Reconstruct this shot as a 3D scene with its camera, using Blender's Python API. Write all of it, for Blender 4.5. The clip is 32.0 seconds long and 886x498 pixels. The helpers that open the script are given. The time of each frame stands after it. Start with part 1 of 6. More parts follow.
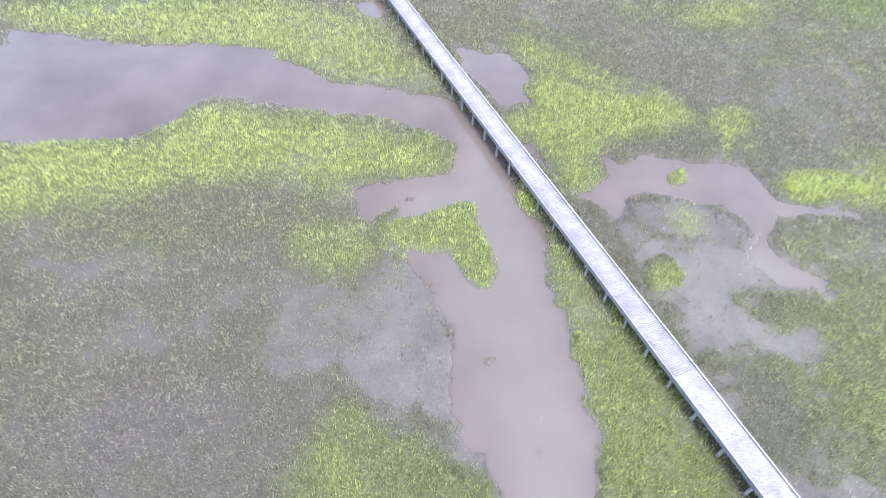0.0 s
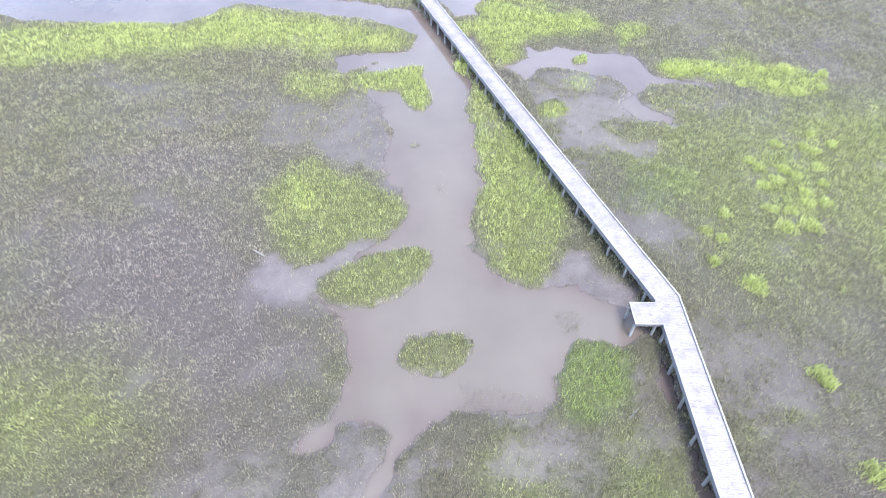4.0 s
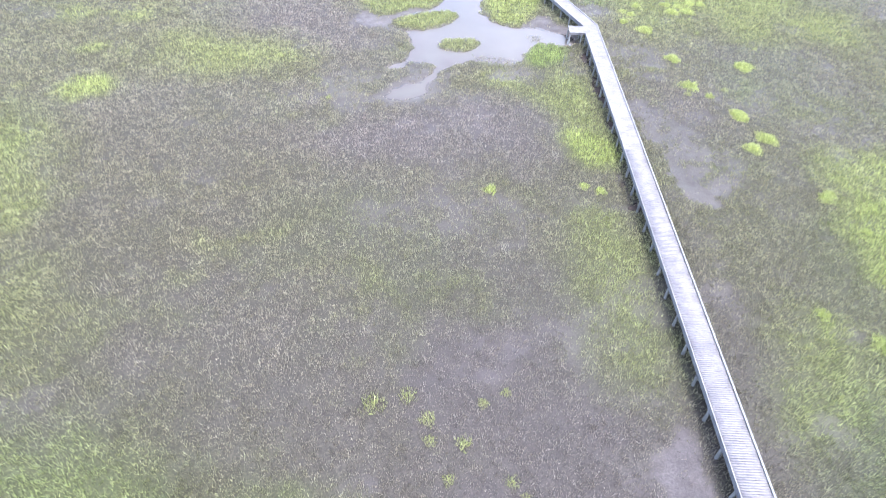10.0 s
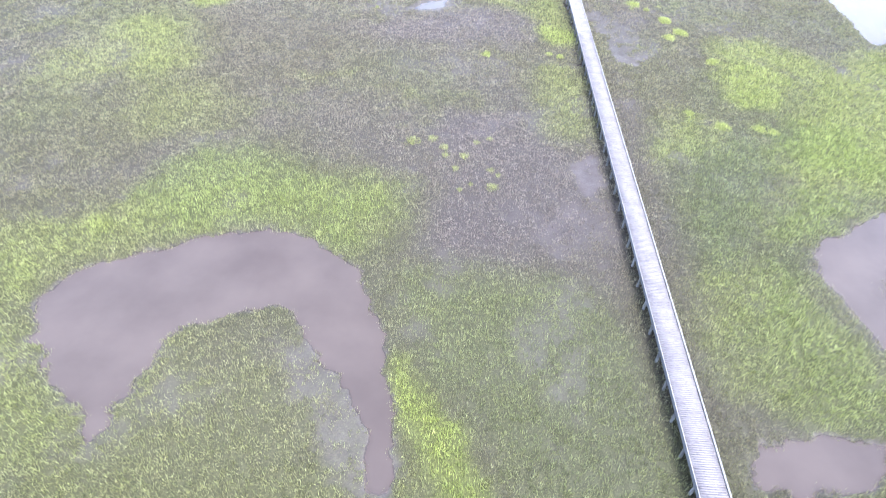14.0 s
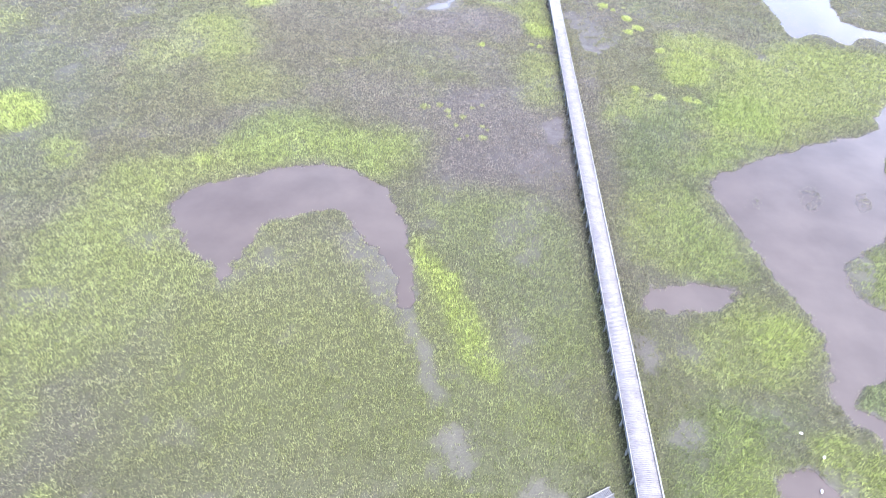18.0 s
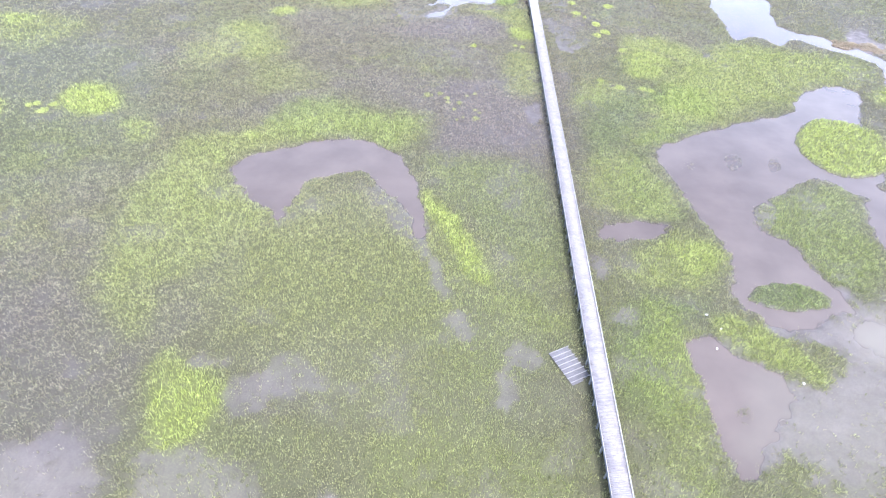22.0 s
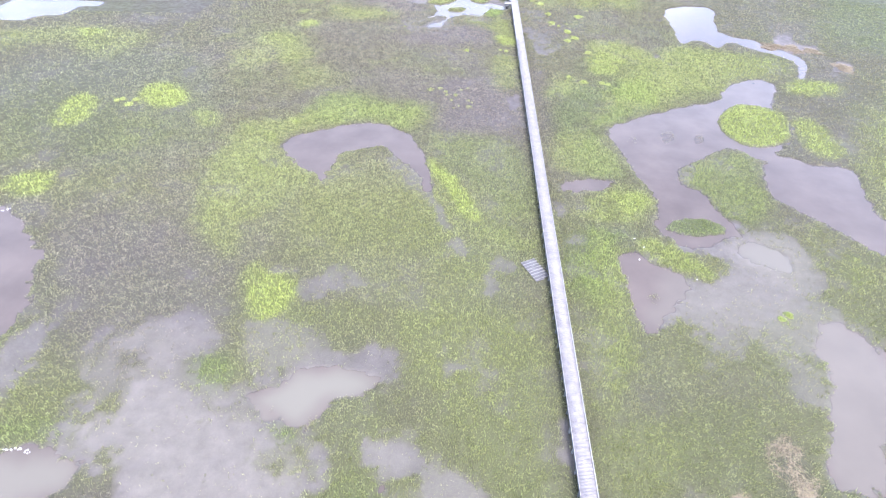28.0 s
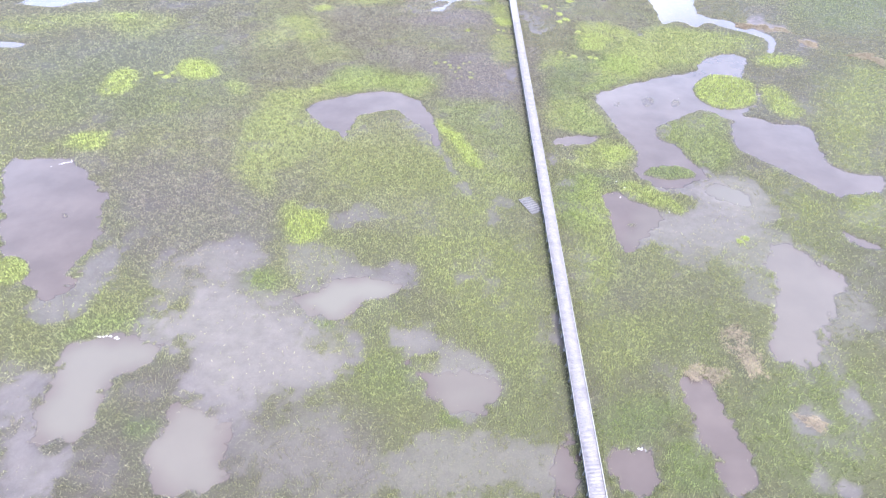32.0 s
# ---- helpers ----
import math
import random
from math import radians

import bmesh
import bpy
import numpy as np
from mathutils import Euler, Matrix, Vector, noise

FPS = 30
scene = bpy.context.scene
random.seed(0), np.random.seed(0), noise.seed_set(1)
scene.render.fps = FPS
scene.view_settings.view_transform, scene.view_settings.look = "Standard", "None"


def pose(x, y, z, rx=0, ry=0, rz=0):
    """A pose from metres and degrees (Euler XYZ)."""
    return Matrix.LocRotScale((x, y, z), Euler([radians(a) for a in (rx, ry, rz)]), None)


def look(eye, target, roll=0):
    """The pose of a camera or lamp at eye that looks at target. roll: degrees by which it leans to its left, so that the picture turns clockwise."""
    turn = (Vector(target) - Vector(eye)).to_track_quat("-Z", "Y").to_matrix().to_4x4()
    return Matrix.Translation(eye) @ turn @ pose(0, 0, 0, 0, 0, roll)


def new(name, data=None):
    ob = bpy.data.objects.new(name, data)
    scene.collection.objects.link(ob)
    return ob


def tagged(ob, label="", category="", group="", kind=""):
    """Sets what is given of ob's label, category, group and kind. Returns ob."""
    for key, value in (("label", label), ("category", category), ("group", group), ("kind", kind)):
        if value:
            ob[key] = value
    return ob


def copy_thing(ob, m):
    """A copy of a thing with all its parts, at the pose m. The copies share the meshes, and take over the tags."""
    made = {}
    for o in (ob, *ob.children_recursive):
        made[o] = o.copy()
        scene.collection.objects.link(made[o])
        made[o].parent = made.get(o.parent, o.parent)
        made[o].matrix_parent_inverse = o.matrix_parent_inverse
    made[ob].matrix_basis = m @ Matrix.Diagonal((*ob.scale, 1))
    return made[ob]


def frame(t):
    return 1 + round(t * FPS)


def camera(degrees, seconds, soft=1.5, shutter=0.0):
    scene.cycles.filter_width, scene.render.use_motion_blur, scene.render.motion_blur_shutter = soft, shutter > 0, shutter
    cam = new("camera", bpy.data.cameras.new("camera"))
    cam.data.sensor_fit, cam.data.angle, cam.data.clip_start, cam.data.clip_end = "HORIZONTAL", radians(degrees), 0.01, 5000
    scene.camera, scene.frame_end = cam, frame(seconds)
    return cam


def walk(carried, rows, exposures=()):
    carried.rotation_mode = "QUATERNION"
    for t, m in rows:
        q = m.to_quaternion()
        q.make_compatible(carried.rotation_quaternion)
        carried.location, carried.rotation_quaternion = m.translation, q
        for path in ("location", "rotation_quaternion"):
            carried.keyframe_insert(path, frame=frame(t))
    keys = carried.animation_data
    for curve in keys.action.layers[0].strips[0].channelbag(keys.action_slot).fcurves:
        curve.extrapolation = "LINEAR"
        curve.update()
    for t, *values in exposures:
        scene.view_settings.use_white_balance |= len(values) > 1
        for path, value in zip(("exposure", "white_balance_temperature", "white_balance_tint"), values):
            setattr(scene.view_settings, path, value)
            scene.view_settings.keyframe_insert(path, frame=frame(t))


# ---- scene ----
# ---- camera and flight ----
cam = camera(74.0, 32.0, soft=0.95)
FLIGHT = (
    (0, 0.000, 0.000, 34.000, 0.000, -49.764, 3.207),
    (1, 1.880, -7.385, 32.928, 1.481, -48.006, 2.824),
    (2, 4.234, -14.345, 33.116, 2.759, -47.344, 2.272),
    (3, 7.054, -19.939, 33.039, 3.553, -46.744, 2.303),
    (3.5, 8.502, -22.519, 32.774, 3.889, -46.271, 2.453),
    (5.5, 11.032, -33.618, 32.847, 3.887, -45.709, 2.865),
    (6, 11.213, -37.057, 32.555, 3.788, -45.401, 2.993),
    (7, 11.716, -44.883, 32.298, 3.892, -45.229, 2.974),
    (8, 12.277, -53.195, 31.926, 4.096, -44.939, 3.078),
    (9, 13.125, -61.617, 31.688, 4.748, -44.634, 3.071),
    (10, 14.257, -70.927, 31.414, 6.056, -43.933, 2.653),
    (11, 15.611, -80.184, 31.639, 6.828, -44.075, 2.377),
    (12, 17.210, -89.314, 31.603, 7.348, -43.617, 2.224),
    (13, 18.500, -97.386, 32.544, 7.815, -43.255, 2.022),
    (14, 19.428, -104.031, 34.150, 8.135, -43.230, 1.917),
    (14.5, 20.037, -106.637, 35.250, 8.420, -43.413, 1.742),
    (16.5, 22.311, -116.976, 39.138, 9.148, -43.498, 1.268),
    (17, 22.382, -119.648, 39.784, 8.891, -43.147, 1.413),
    (18, 22.874, -124.991, 41.747, 8.768, -42.960, 1.713),
    (19, 23.224, -130.097, 43.384, 8.752, -42.684, 1.748),
    (20, 23.446, -134.950, 44.989, 8.387, -42.423, 1.857),
    (21, 23.815, -139.331, 46.734, 7.913, -42.390, 1.956),
    (22, 24.335, -143.706, 48.078, 7.701, -42.016, 1.971),
    (23, 24.923, -148.034, 49.584, 7.707, -41.811, 1.949),
    (24, 25.900, -152.056, 51.514, 8.049, -41.911, 1.656),
    (25, 26.099, -156.085, 52.742, 7.701, -41.553, 1.601),
    (25.5, 26.469, -158.057, 53.597, 7.699, -41.496, 1.600),
    (27.5, 26.977, -166.639, 57.048, 7.457, -41.315, 1.521),
    (28, 27.151, -168.895, 58.185, 7.369, -41.373, 1.476),
    (29, 27.148, -173.089, 59.164, 7.212, -41.295, 1.489),
    (30, 27.027, -177.328, 58.929, 7.154, -41.103, 1.397),
    (31, 27.152, -181.783, 59.003, 7.011, -41.072, 1.360),
    (32, 27.717, -186.510, 59.694, 7.067, -41.248, 1.217),
)
walk(cam, [(r[0], pose(r[1], r[2], r[3], 90 + r[5], 0, r[4]) @ pose(0, 0, 0, 0, 0, r[6])) for r in FLIGHT],
     exposures=((0.0, 2.64, 5800, 11), (7.0, 2.7, 5800, 12), (14.0, 2.71, 5800, 13), (20.0, 2.76, 5850, 13), (25.0, 2.74, 5900, 14), (32.0, 2.7, 5900, 15)))

# ---- sky and sun ----
SUN_AZ, SUN_EL = radians(148), radians(58)
world = bpy.data.worlds.new("sky")
scene.world = world
world.use_nodes = True
wn, wl = world.node_tree.nodes, world.node_tree.links
wn.clear()
w_out = wn.new("ShaderNodeOutputWorld")
w_bg = wn.new("ShaderNodeBackground")
w_bg.inputs["Strength"].default_value = 0.13
w_sky = wn.new("ShaderNodeTexSky")
w_sky.sky_type = "NISHITA"
w_sky.sun_disc = False
w_sky.sun_elevation = SUN_EL
w_sky.sun_rotation = SUN_AZ
w_sky.dust_density = 2.5
w_co = wn.new("ShaderNodeTexCoord")
w_noise = wn.new("ShaderNodeTexNoise")
w_noise.inputs["Scale"].default_value = 2.6
w_noise.inputs["Detail"].default_value = 6.0
w_noise.inputs["Roughness"].default_value = 0.55
w_ramp = wn.new("ShaderNodeValToRGB")
w_ramp.color_ramp.elements[0].position = 0.3
w_ramp.color_ramp.elements[1].position = 0.62
w_mix = wn.new("ShaderNodeMixRGB")
w_turn = wn.new("ShaderNodeMapping")
w_turn.inputs["Rotation"].default_value = (0, 0, radians(-75))
wl.new(w_co.outputs["Generated"], w_turn.inputs["Vector"])
wl.new(w_turn.outputs["Vector"], w_noise.inputs["Vector"])
wl.new(w_noise.outputs["Fac"], w_ramp.inputs["Fac"])
wl.new(w_ramp.outputs["Color"], w_mix.inputs["Fac"])
w_cloud = wn.new("ShaderNodeMixRGB")
w_cloud.blend_type = "ADD"
w_cloud.inputs["Fac"].default_value = 0.75
w_cloud.inputs["Color2"].default_value = (4.5, 4.35, 4.4, 1)
wl.new(w_sky.outputs["Color"], w_cloud.inputs["Color1"])
wl.new(w_cloud.outputs["Color"], w_mix.inputs["Color2"])
wl.new(w_sky.outputs["Color"], w_mix.inputs["Color1"])
wl.new(w_mix.outputs["Color"], w_bg.inputs["Color"])
wl.new(w_bg.outputs["Background"], w_out.inputs["Surface"])
sun_data = bpy.data.lights.new("sun", "SUN")
sun_data.energy = 1.7
sun_data.angle = radians(20)
sun_data.color = (1.0, 0.96, 0.9)
sun = new("sun", sun_data)
sun_way = Vector((math.sin(SUN_AZ) * math.cos(SUN_EL), math.cos(SUN_AZ) * math.cos(SUN_EL), math.sin(SUN_EL)))
sun.matrix_world = look(sun_way * 200, (0, 0, 0))


# ---- materials ----
def material(name):
    m = bpy.data.materials.new(name)
    m.use_nodes = True
    nt = m.node_tree
    return m, nt, nt.nodes["Principled BSDF"]


def node(nt, kind, **values):
    n = nt.nodes.new(kind)
    for key, value in values.items():
        n.inputs[key.replace("_", " ")].default_value = value
    return n


def ramp(nt, source, stops):
    r = nt.nodes.new("ShaderNodeValToRGB")
    while len(r.color_ramp.elements) < len(stops):
        r.color_ramp.elements.new(0.5)
    for e, (p, c) in zip(r.color_ramp.elements, stops):
        e.position, e.color = p, (*c, 1)
    nt.links.new(source, r.inputs["Fac"])
    return r.outputs["Color"]


def blend(nt, fac, a, b, how="MIX"):
    m = nt.nodes.new("ShaderNodeMixRGB")
    m.blend_type = how
    for key, v in (("Fac", fac), ("Color1", a), ("Color2", b)):
        if isinstance(v, (int, float)):
            m.inputs[key].default_value = v
        elif isinstance(v, tuple):
            m.inputs[key].default_value = (*v, 1)
        else:
            nt.links.new(v, m.inputs[key])
    return m.outputs["Color"]


def world_noise(nt, scale, detail=4.0, rough=0.55, stretch=(1, 1, 1)):
    g = nt.nodes.new("ShaderNodeNewGeometry")
    mp = node(nt, "ShaderNodeMapping", Scale=stretch)
    n = node(nt, "ShaderNodeTexNoise", Scale=scale, Detail=detail, Roughness=rough)
    nt.links.new(g.outputs["Position"], mp.inputs["Vector"])
    nt.links.new(mp.outputs["Vector"], n.inputs["Vector"])
    return n.outputs["Fac"]


def bump(nt, bsdf, height, strength, distance):
    b = node(nt, "ShaderNodeBump", Strength=strength, Distance=distance)
    nt.links.new(height, b.inputs["Height"])
    nt.links.new(b.outputs["Normal"], bsdf.inputs["Normal"])


OLIVE, LIME, GREEN, DRY = (0.24, 0.22, 0.15), (0.4, 0.455, 0.15), (0.215, 0.285, 0.11), (0.215, 0.186, 0.175)


def tinted(nt, base, attribute, strength, dry=1.0):
    """The base colour, tinted by the shares of lime, green and dry grass that an attribute holds."""
    sep = nt.nodes.new("ShaderNodeSeparateColor")
    nt.links.new(attribute.outputs["Color"], sep.inputs["Color"])
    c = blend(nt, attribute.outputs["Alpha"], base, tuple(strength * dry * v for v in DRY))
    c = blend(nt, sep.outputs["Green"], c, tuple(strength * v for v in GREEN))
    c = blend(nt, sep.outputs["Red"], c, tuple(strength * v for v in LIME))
    return c, sep.outputs["Blue"]


def mud_material():
    m, nt, b = material("marsh mud")
    big = ramp(nt, world_noise(nt, 0.4, 8, 0.65), [(0.32, (0.05, 0.043, 0.045)), (0.68, (0.09, 0.078, 0.08))])
    fine = ramp(nt, world_noise(nt, 9.0, 7, 0.75), [(0.36, (0.6, 0.59, 0.6)), (0.52, (0.98, 0.97, 0.97)), (0.66, (1.45, 1.42, 1.42))])
    base = blend(nt, 1.0, big, fine, "MULTIPLY")
    tone_at = nt.nodes.new("ShaderNodeAttribute")
    tone_at.attribute_name = "cover"
    # Grass tints cut to 0.15: shade between the blades, painted into the ground colour.
    shaded_litter, cover = tinted(nt, tuple(0.15 * v for v in OLIVE), tone_at, 0.15)
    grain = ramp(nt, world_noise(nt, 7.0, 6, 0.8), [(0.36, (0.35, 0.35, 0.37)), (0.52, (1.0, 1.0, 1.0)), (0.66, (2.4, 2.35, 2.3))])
    shaded_litter = blend(nt, 1.0, shaded_litter, grain, "MULTIPLY")
    tan_at = nt.nodes.new("ShaderNodeAttribute")
    tan_at.attribute_name = "silt"
    tan = ramp(nt, world_noise(nt, 0.5, 8, 0.7), [(0.32, (0.07, 0.061, 0.058)), (0.68, (0.115, 0.101, 0.095))])
    base = blend(nt, tan_at.outputs["Fac"], base, tan)
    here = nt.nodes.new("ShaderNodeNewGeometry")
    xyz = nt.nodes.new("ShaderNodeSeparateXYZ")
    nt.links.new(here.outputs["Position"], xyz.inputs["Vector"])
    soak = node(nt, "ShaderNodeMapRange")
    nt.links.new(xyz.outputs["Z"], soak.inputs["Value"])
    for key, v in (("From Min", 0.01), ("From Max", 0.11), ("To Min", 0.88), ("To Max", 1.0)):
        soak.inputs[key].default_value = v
    c = blend(nt, cover, base, shaded_litter)
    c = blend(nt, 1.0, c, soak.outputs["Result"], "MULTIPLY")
    nt.links.new(c, b.inputs["Base Color"])
    wet = ramp(nt, world_noise(nt, 0.9, 4), [(0.4, (0.52, 0.52, 0.52)), (0.62, (0.78, 0.78, 0.78))])
    nt.links.new(wet, b.inputs["Roughness"])
    nt.links.new(blend(nt, cover, (0.25, 0.25, 0.25), (0.06, 0.06, 0.06)), b.inputs["Specular IOR Level"])
    bump(nt, b, world_noise(nt, 9.0, 6, 0.75), 0.45, 0.04)
    return m


def water_material():
    m, nt, b = material("murky creek water")
    murk = ramp(nt, world_noise(nt, 0.2, 5), [(0.33, (0.047, 0.037, 0.033)), (0.67, (0.064, 0.051, 0.045))])
    tan_at = nt.nodes.new("ShaderNodeAttribute")
    tan_at.attribute_name = "silt"
    nt.links.new(blend(nt, tan_at.outputs["Fac"], murk, (0.082, 0.075, 0.062)), b.inputs["Base Color"])
    b.inputs["Roughness"].default_value = 0.04
    b.inputs["IOR"].default_value = 1.33
    bump(nt, b, world_noise(nt, 1.3, 3), 0.05, 0.02)
    deep = nt.nodes.new("ShaderNodeAttribute")
    deep.attribute_name = "depth"
    cloudy = node(nt, "ShaderNodeMapRange")
    nt.links.new(deep.outputs["Fac"], cloudy.inputs["Value"])
    for key, v in (("From Min", -0.02), ("From Max", 0.12), ("To Min", 0.84), ("To Max", 1.0)):
        cloudy.inputs[key].default_value = v
    clear = nt.nodes.new("ShaderNodeBsdfTransparent")
    both = nt.nodes.new("ShaderNodeMixShader")
    nt.links.new(cloudy.outputs["Result"], both.inputs["Fac"])
    nt.links.new(clear.outputs["BSDF"], both.inputs[1])
    nt.links.new(b.outputs["BSDF"], both.inputs[2])
    nt.links.new(both.outputs["Shader"], nt.nodes["Material Output"].inputs["Surface"])
    return m


def grass_material(name):
    m, nt, b = material(name)
    tone_at = nt.nodes.new("ShaderNodeAttribute")
    tone_at.attribute_name = "tone"
    patch = ramp(nt, world_noise(nt, 0.35, 4), [(0.35, tuple(0.85 * v for v in OLIVE)), (0.65, tuple(1.15 * v for v in OLIVE))])
    c, each = tinted(nt, patch, tone_at, 1.0, 1.35)
    vary = ramp(nt, each, [(0.0, (0.26, 0.26, 0.28)), (0.5, (0.8, 0.8, 0.78)), (0.8, (1.18, 1.17, 1.14)), (1.0, (1.48, 1.46, 1.42))])
    c = blend(nt, 1.0, c, vary, "MULTIPLY")
    nt.links.new(c, b.inputs["Base Color"])
    b.inputs["Roughness"].default_value = 0.42
    b.inputs["Specular IOR Level"].default_value = 0.25
    glow = nt.nodes.new("ShaderNodeBsdfTranslucent")
    nt.links.new(c, glow.inputs["Color"])
    both = node(nt, "ShaderNodeMixShader", Fac=0.4)
    nt.links.new(b.outputs["BSDF"], both.inputs[1])
    nt.links.new(glow.outputs["BSDF"], both.inputs[2])
    nt.links.new(both.outputs["Shader"], nt.nodes["Material Output"].inputs["Surface"])
    return m


def wood_material(name, light, dark, along=(1, 1, 1), rough=0.75, scuffed=False):
    m, nt, b = material(name)
    info = nt.nodes.new("ShaderNodeObjectInfo")
    tc = nt.nodes.new("ShaderNodeNewGeometry")
    mp = node(nt, "ShaderNodeMapping", Scale=along)
    nt.links.new(tc.outputs["Position"], mp.inputs["Vector"])
    grain = node(nt, "ShaderNodeTexNoise", Scale=9.0, Detail=5.0, Roughness=0.6)
    nt.links.new(mp.outputs["Vector"], grain.inputs["Vector"])
    c = ramp(nt, grain.outputs["Fac"], [(0.3, dark), (0.65, light)])
    stain = ramp(nt, world_noise(nt, 1.1, 5, 0.6), [(0.3, (0.72, 0.72, 0.76)), (0.6, (1.05, 1.05, 1.05))])
    c = blend(nt, 1.0, c, stain, "MULTIPLY")
    if scuffed:
        worn = ramp(nt, world_noise(nt, 2.6, 6, 0.7, (1, 4, 1)), [(0.34, (0.5, 0.48, 0.5)), (0.46, (1.0, 1.0, 1.0)), (0.7, (1.12, 1.11, 1.1))])
        c = blend(nt, 1.0, c, worn, "MULTIPLY")
    isle = nt.nodes.new("ShaderNodeNewGeometry")
    each = blend(nt, 0.5, info.outputs["Random"], isle.outputs["Random Per Island"])
    lot = ramp(nt, each, [(0.1, (0.9, 0.895, 0.9)), (0.5, (0.98, 0.98, 0.98)), (0.9, (1.06, 1.06, 1.055))])
    c = blend(nt, 1.0, c, lot, "MULTIPLY")
    nt.links.new(c, b.inputs["Base Color"])
    b.inputs["Roughness"].default_value = rough
    bump(nt, b, grain.outputs["Fac"], 0.4, 0.006)
    return m


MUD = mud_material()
WATER = water_material()
GRASS = grass_material("cordgrass")
PLANK = wood_material("weathered plank", (0.146, 0.135, 0.138), (0.1, 0.092, 0.095), (1, 2, 1), scuffed=True)
RAIL = wood_material("pale kerb rail", (0.185, 0.18, 0.177), (0.13, 0.128, 0.127))
POST = wood_material("grey timber post", (0.14, 0.146, 0.147), (0.08, 0.085, 0.088), (1, 1, 0.2))
FASCIA = wood_material("blue-grey fascia board", (0.115, 0.122, 0.137), (0.065, 0.07, 0.08))
BEAM = wood_material("dark stringer timber", (0.09, 0.09, 0.1), (0.05, 0.05, 0.055))
FOAM = wood_material("sea foam", (0.7, 0.7, 0.72), (0.55, 0.55, 0.57), rough=0.9)
WRECK = wood_material("dull grey wreck board", (0.085, 0.083, 0.092), (0.05, 0.049, 0.055))
REED = wood_material("dead reed wrack", (0.21, 0.17, 0.112), (0.1, 0.08, 0.055))


# ---- plan of the marsh ----
POOLS, MUDS, LANDS, TONES, TUFTS, SILTS = [], [], [], [], [], []


def pool(label, outline):
    POOLS.append((label, outline))


def mud(label, amount, soft, outline):
    MUDS.append((label, amount, soft, outline))


def land(label, outline):
    LANDS.append((label, outline))


def silt(amount, outline):
    SILTS.append((amount, outline))


def tufts(spots, size=0.85):
    TUFTS.extend((x, y, size) for x, y in spots)


def tone(kind, amount, soft, outline):
    TONES.append((kind, amount, soft, outline))


pool("inlet", [(-48.6, 57.2), (-44.2, 55.6), (-38.2, 55.3), (-35.7, 53.7), (-29.5, 54.1), (-28.1, 52.1), (-23.4, 53.5), (-18.8, 53.8), (-13.7, 51.5), (-11.7, 49.8), (-8.3, 49.3), (-5.5, 49.1), (0.0, 48.4), (4.4, 43.4), (5.3, 38.8), (4.7, 35.9), (2.4, 34.8), (-1.3, 34.1), (-4.0, 32.5), (-4.9, 31.2), (-5.5, 30.1), (-6.5, 30.9), (-7.3, 31.5), (-7.1, 32.1), (-7.5, 33.3), (-7.8, 34.5), (-6.6, 35.4), (-4.8, 36.2), (-2.4, 36.7), (-0.6, 37.4), (0.4, 38.4), (0.7, 39.6), (0.3, 40.7), (-1.3, 41.9), (-3.9, 43.3), (-7.1, 44.0), (-8.8, 44.3), (-12.4, 44.4), (-16.2, 44.8), (-18.5, 45.4), (-21.2, 45.7), (-23.1, 45.7), (-23.7, 44.2), (-24.3, 42.1), (-25.5, 40.4), (-28.6, 40.0), (-30.5, 39.2), (-31.4, 39.6), (-34.8, 39.5), (-39.0, 39.0)])
pool("west inlet", [(-50.1, 36.4), (-37.9, 37.6), (-30.3, 38.0), (-26.4, 39.4), (-23.7, 44.7), (-17.5, 51.8), (-18.8, 56.7), (-59.5, 50.3)])
pool("creek", [(-4.9, 29.8), (-4.5, 31.9), (-2.3, 36.1), (0.4, 36.7), (0.9, 39.1), (0.8, 41.4), (1.7, 45.6), (5.5, 37.2), (8.1, 31.5), (7.8, 28.5), (8.7, 24.5), (9.5, 20.5), (9.6, 16.8), (10.4, 14.2), (9.7, 11.0), (9.6, 8.2), (10.3, 5.9), (11.8, 4.1), (14.1, 3.4), (15.7, 3.8), (17.9, 3.6), (19.6, 2.5), (21.5, 2.7), (22.0, 0.2), (20.4, -1.5), (16.7, -2.6), (16.0, -4.1), (15.9, -6.7), (10.5, -7.3), (2.4, -8.1), (1.7, -6.3), (1.9, -3.8), (1.7, -2.3), (1.0, -0.8), (-0.5, -0.4), (-1.5, 1.3), (0.1, 4.0), (2.1, 6.3), (3.7, 8.6), (4.1, 11.0), (3.0, 12.6), (0.9, 15.0), (1.1, 17.2), (0.7, 21.0), (-0.6, 25.1), (-3.9, 28.4)])
pool("tan shallows", [(2.1, -2.3), (5.0, 1.4), (10.5, 2.2), (14.1, 1.9), (20.8, 3.0), (21.3, 0.2), (20.7, -1.0), (15.7, -4.0), (14.3, -5.2), (11.6, -5.6), (9.8, -6.9), (8.2, -8.4), (7.1, -10.1), (6.3, -12.2), (6.3, -14.4), (5.6, -16.1), (3.9, -17.2), (1.4, -17.6), (1.8, -16.0), (2.8, -14.3), (4.5, -12.5), (5.7, -10.7), (5.2, -9.1), (3.0, -9.2), (2.0, -10.5), (0.5, -10.8), (1.2, -9.1), (2.5, -6.9)])
pool("pool behind the deck", [(-1.5, 59.0), (1.6, 57.0), (5.8, 56.3), (8.6, 52.9), (7.2, 49.4), (8.8, 48.3), (4.9, 46.4), (2.8, 49.0), (0.4, 54.2)])
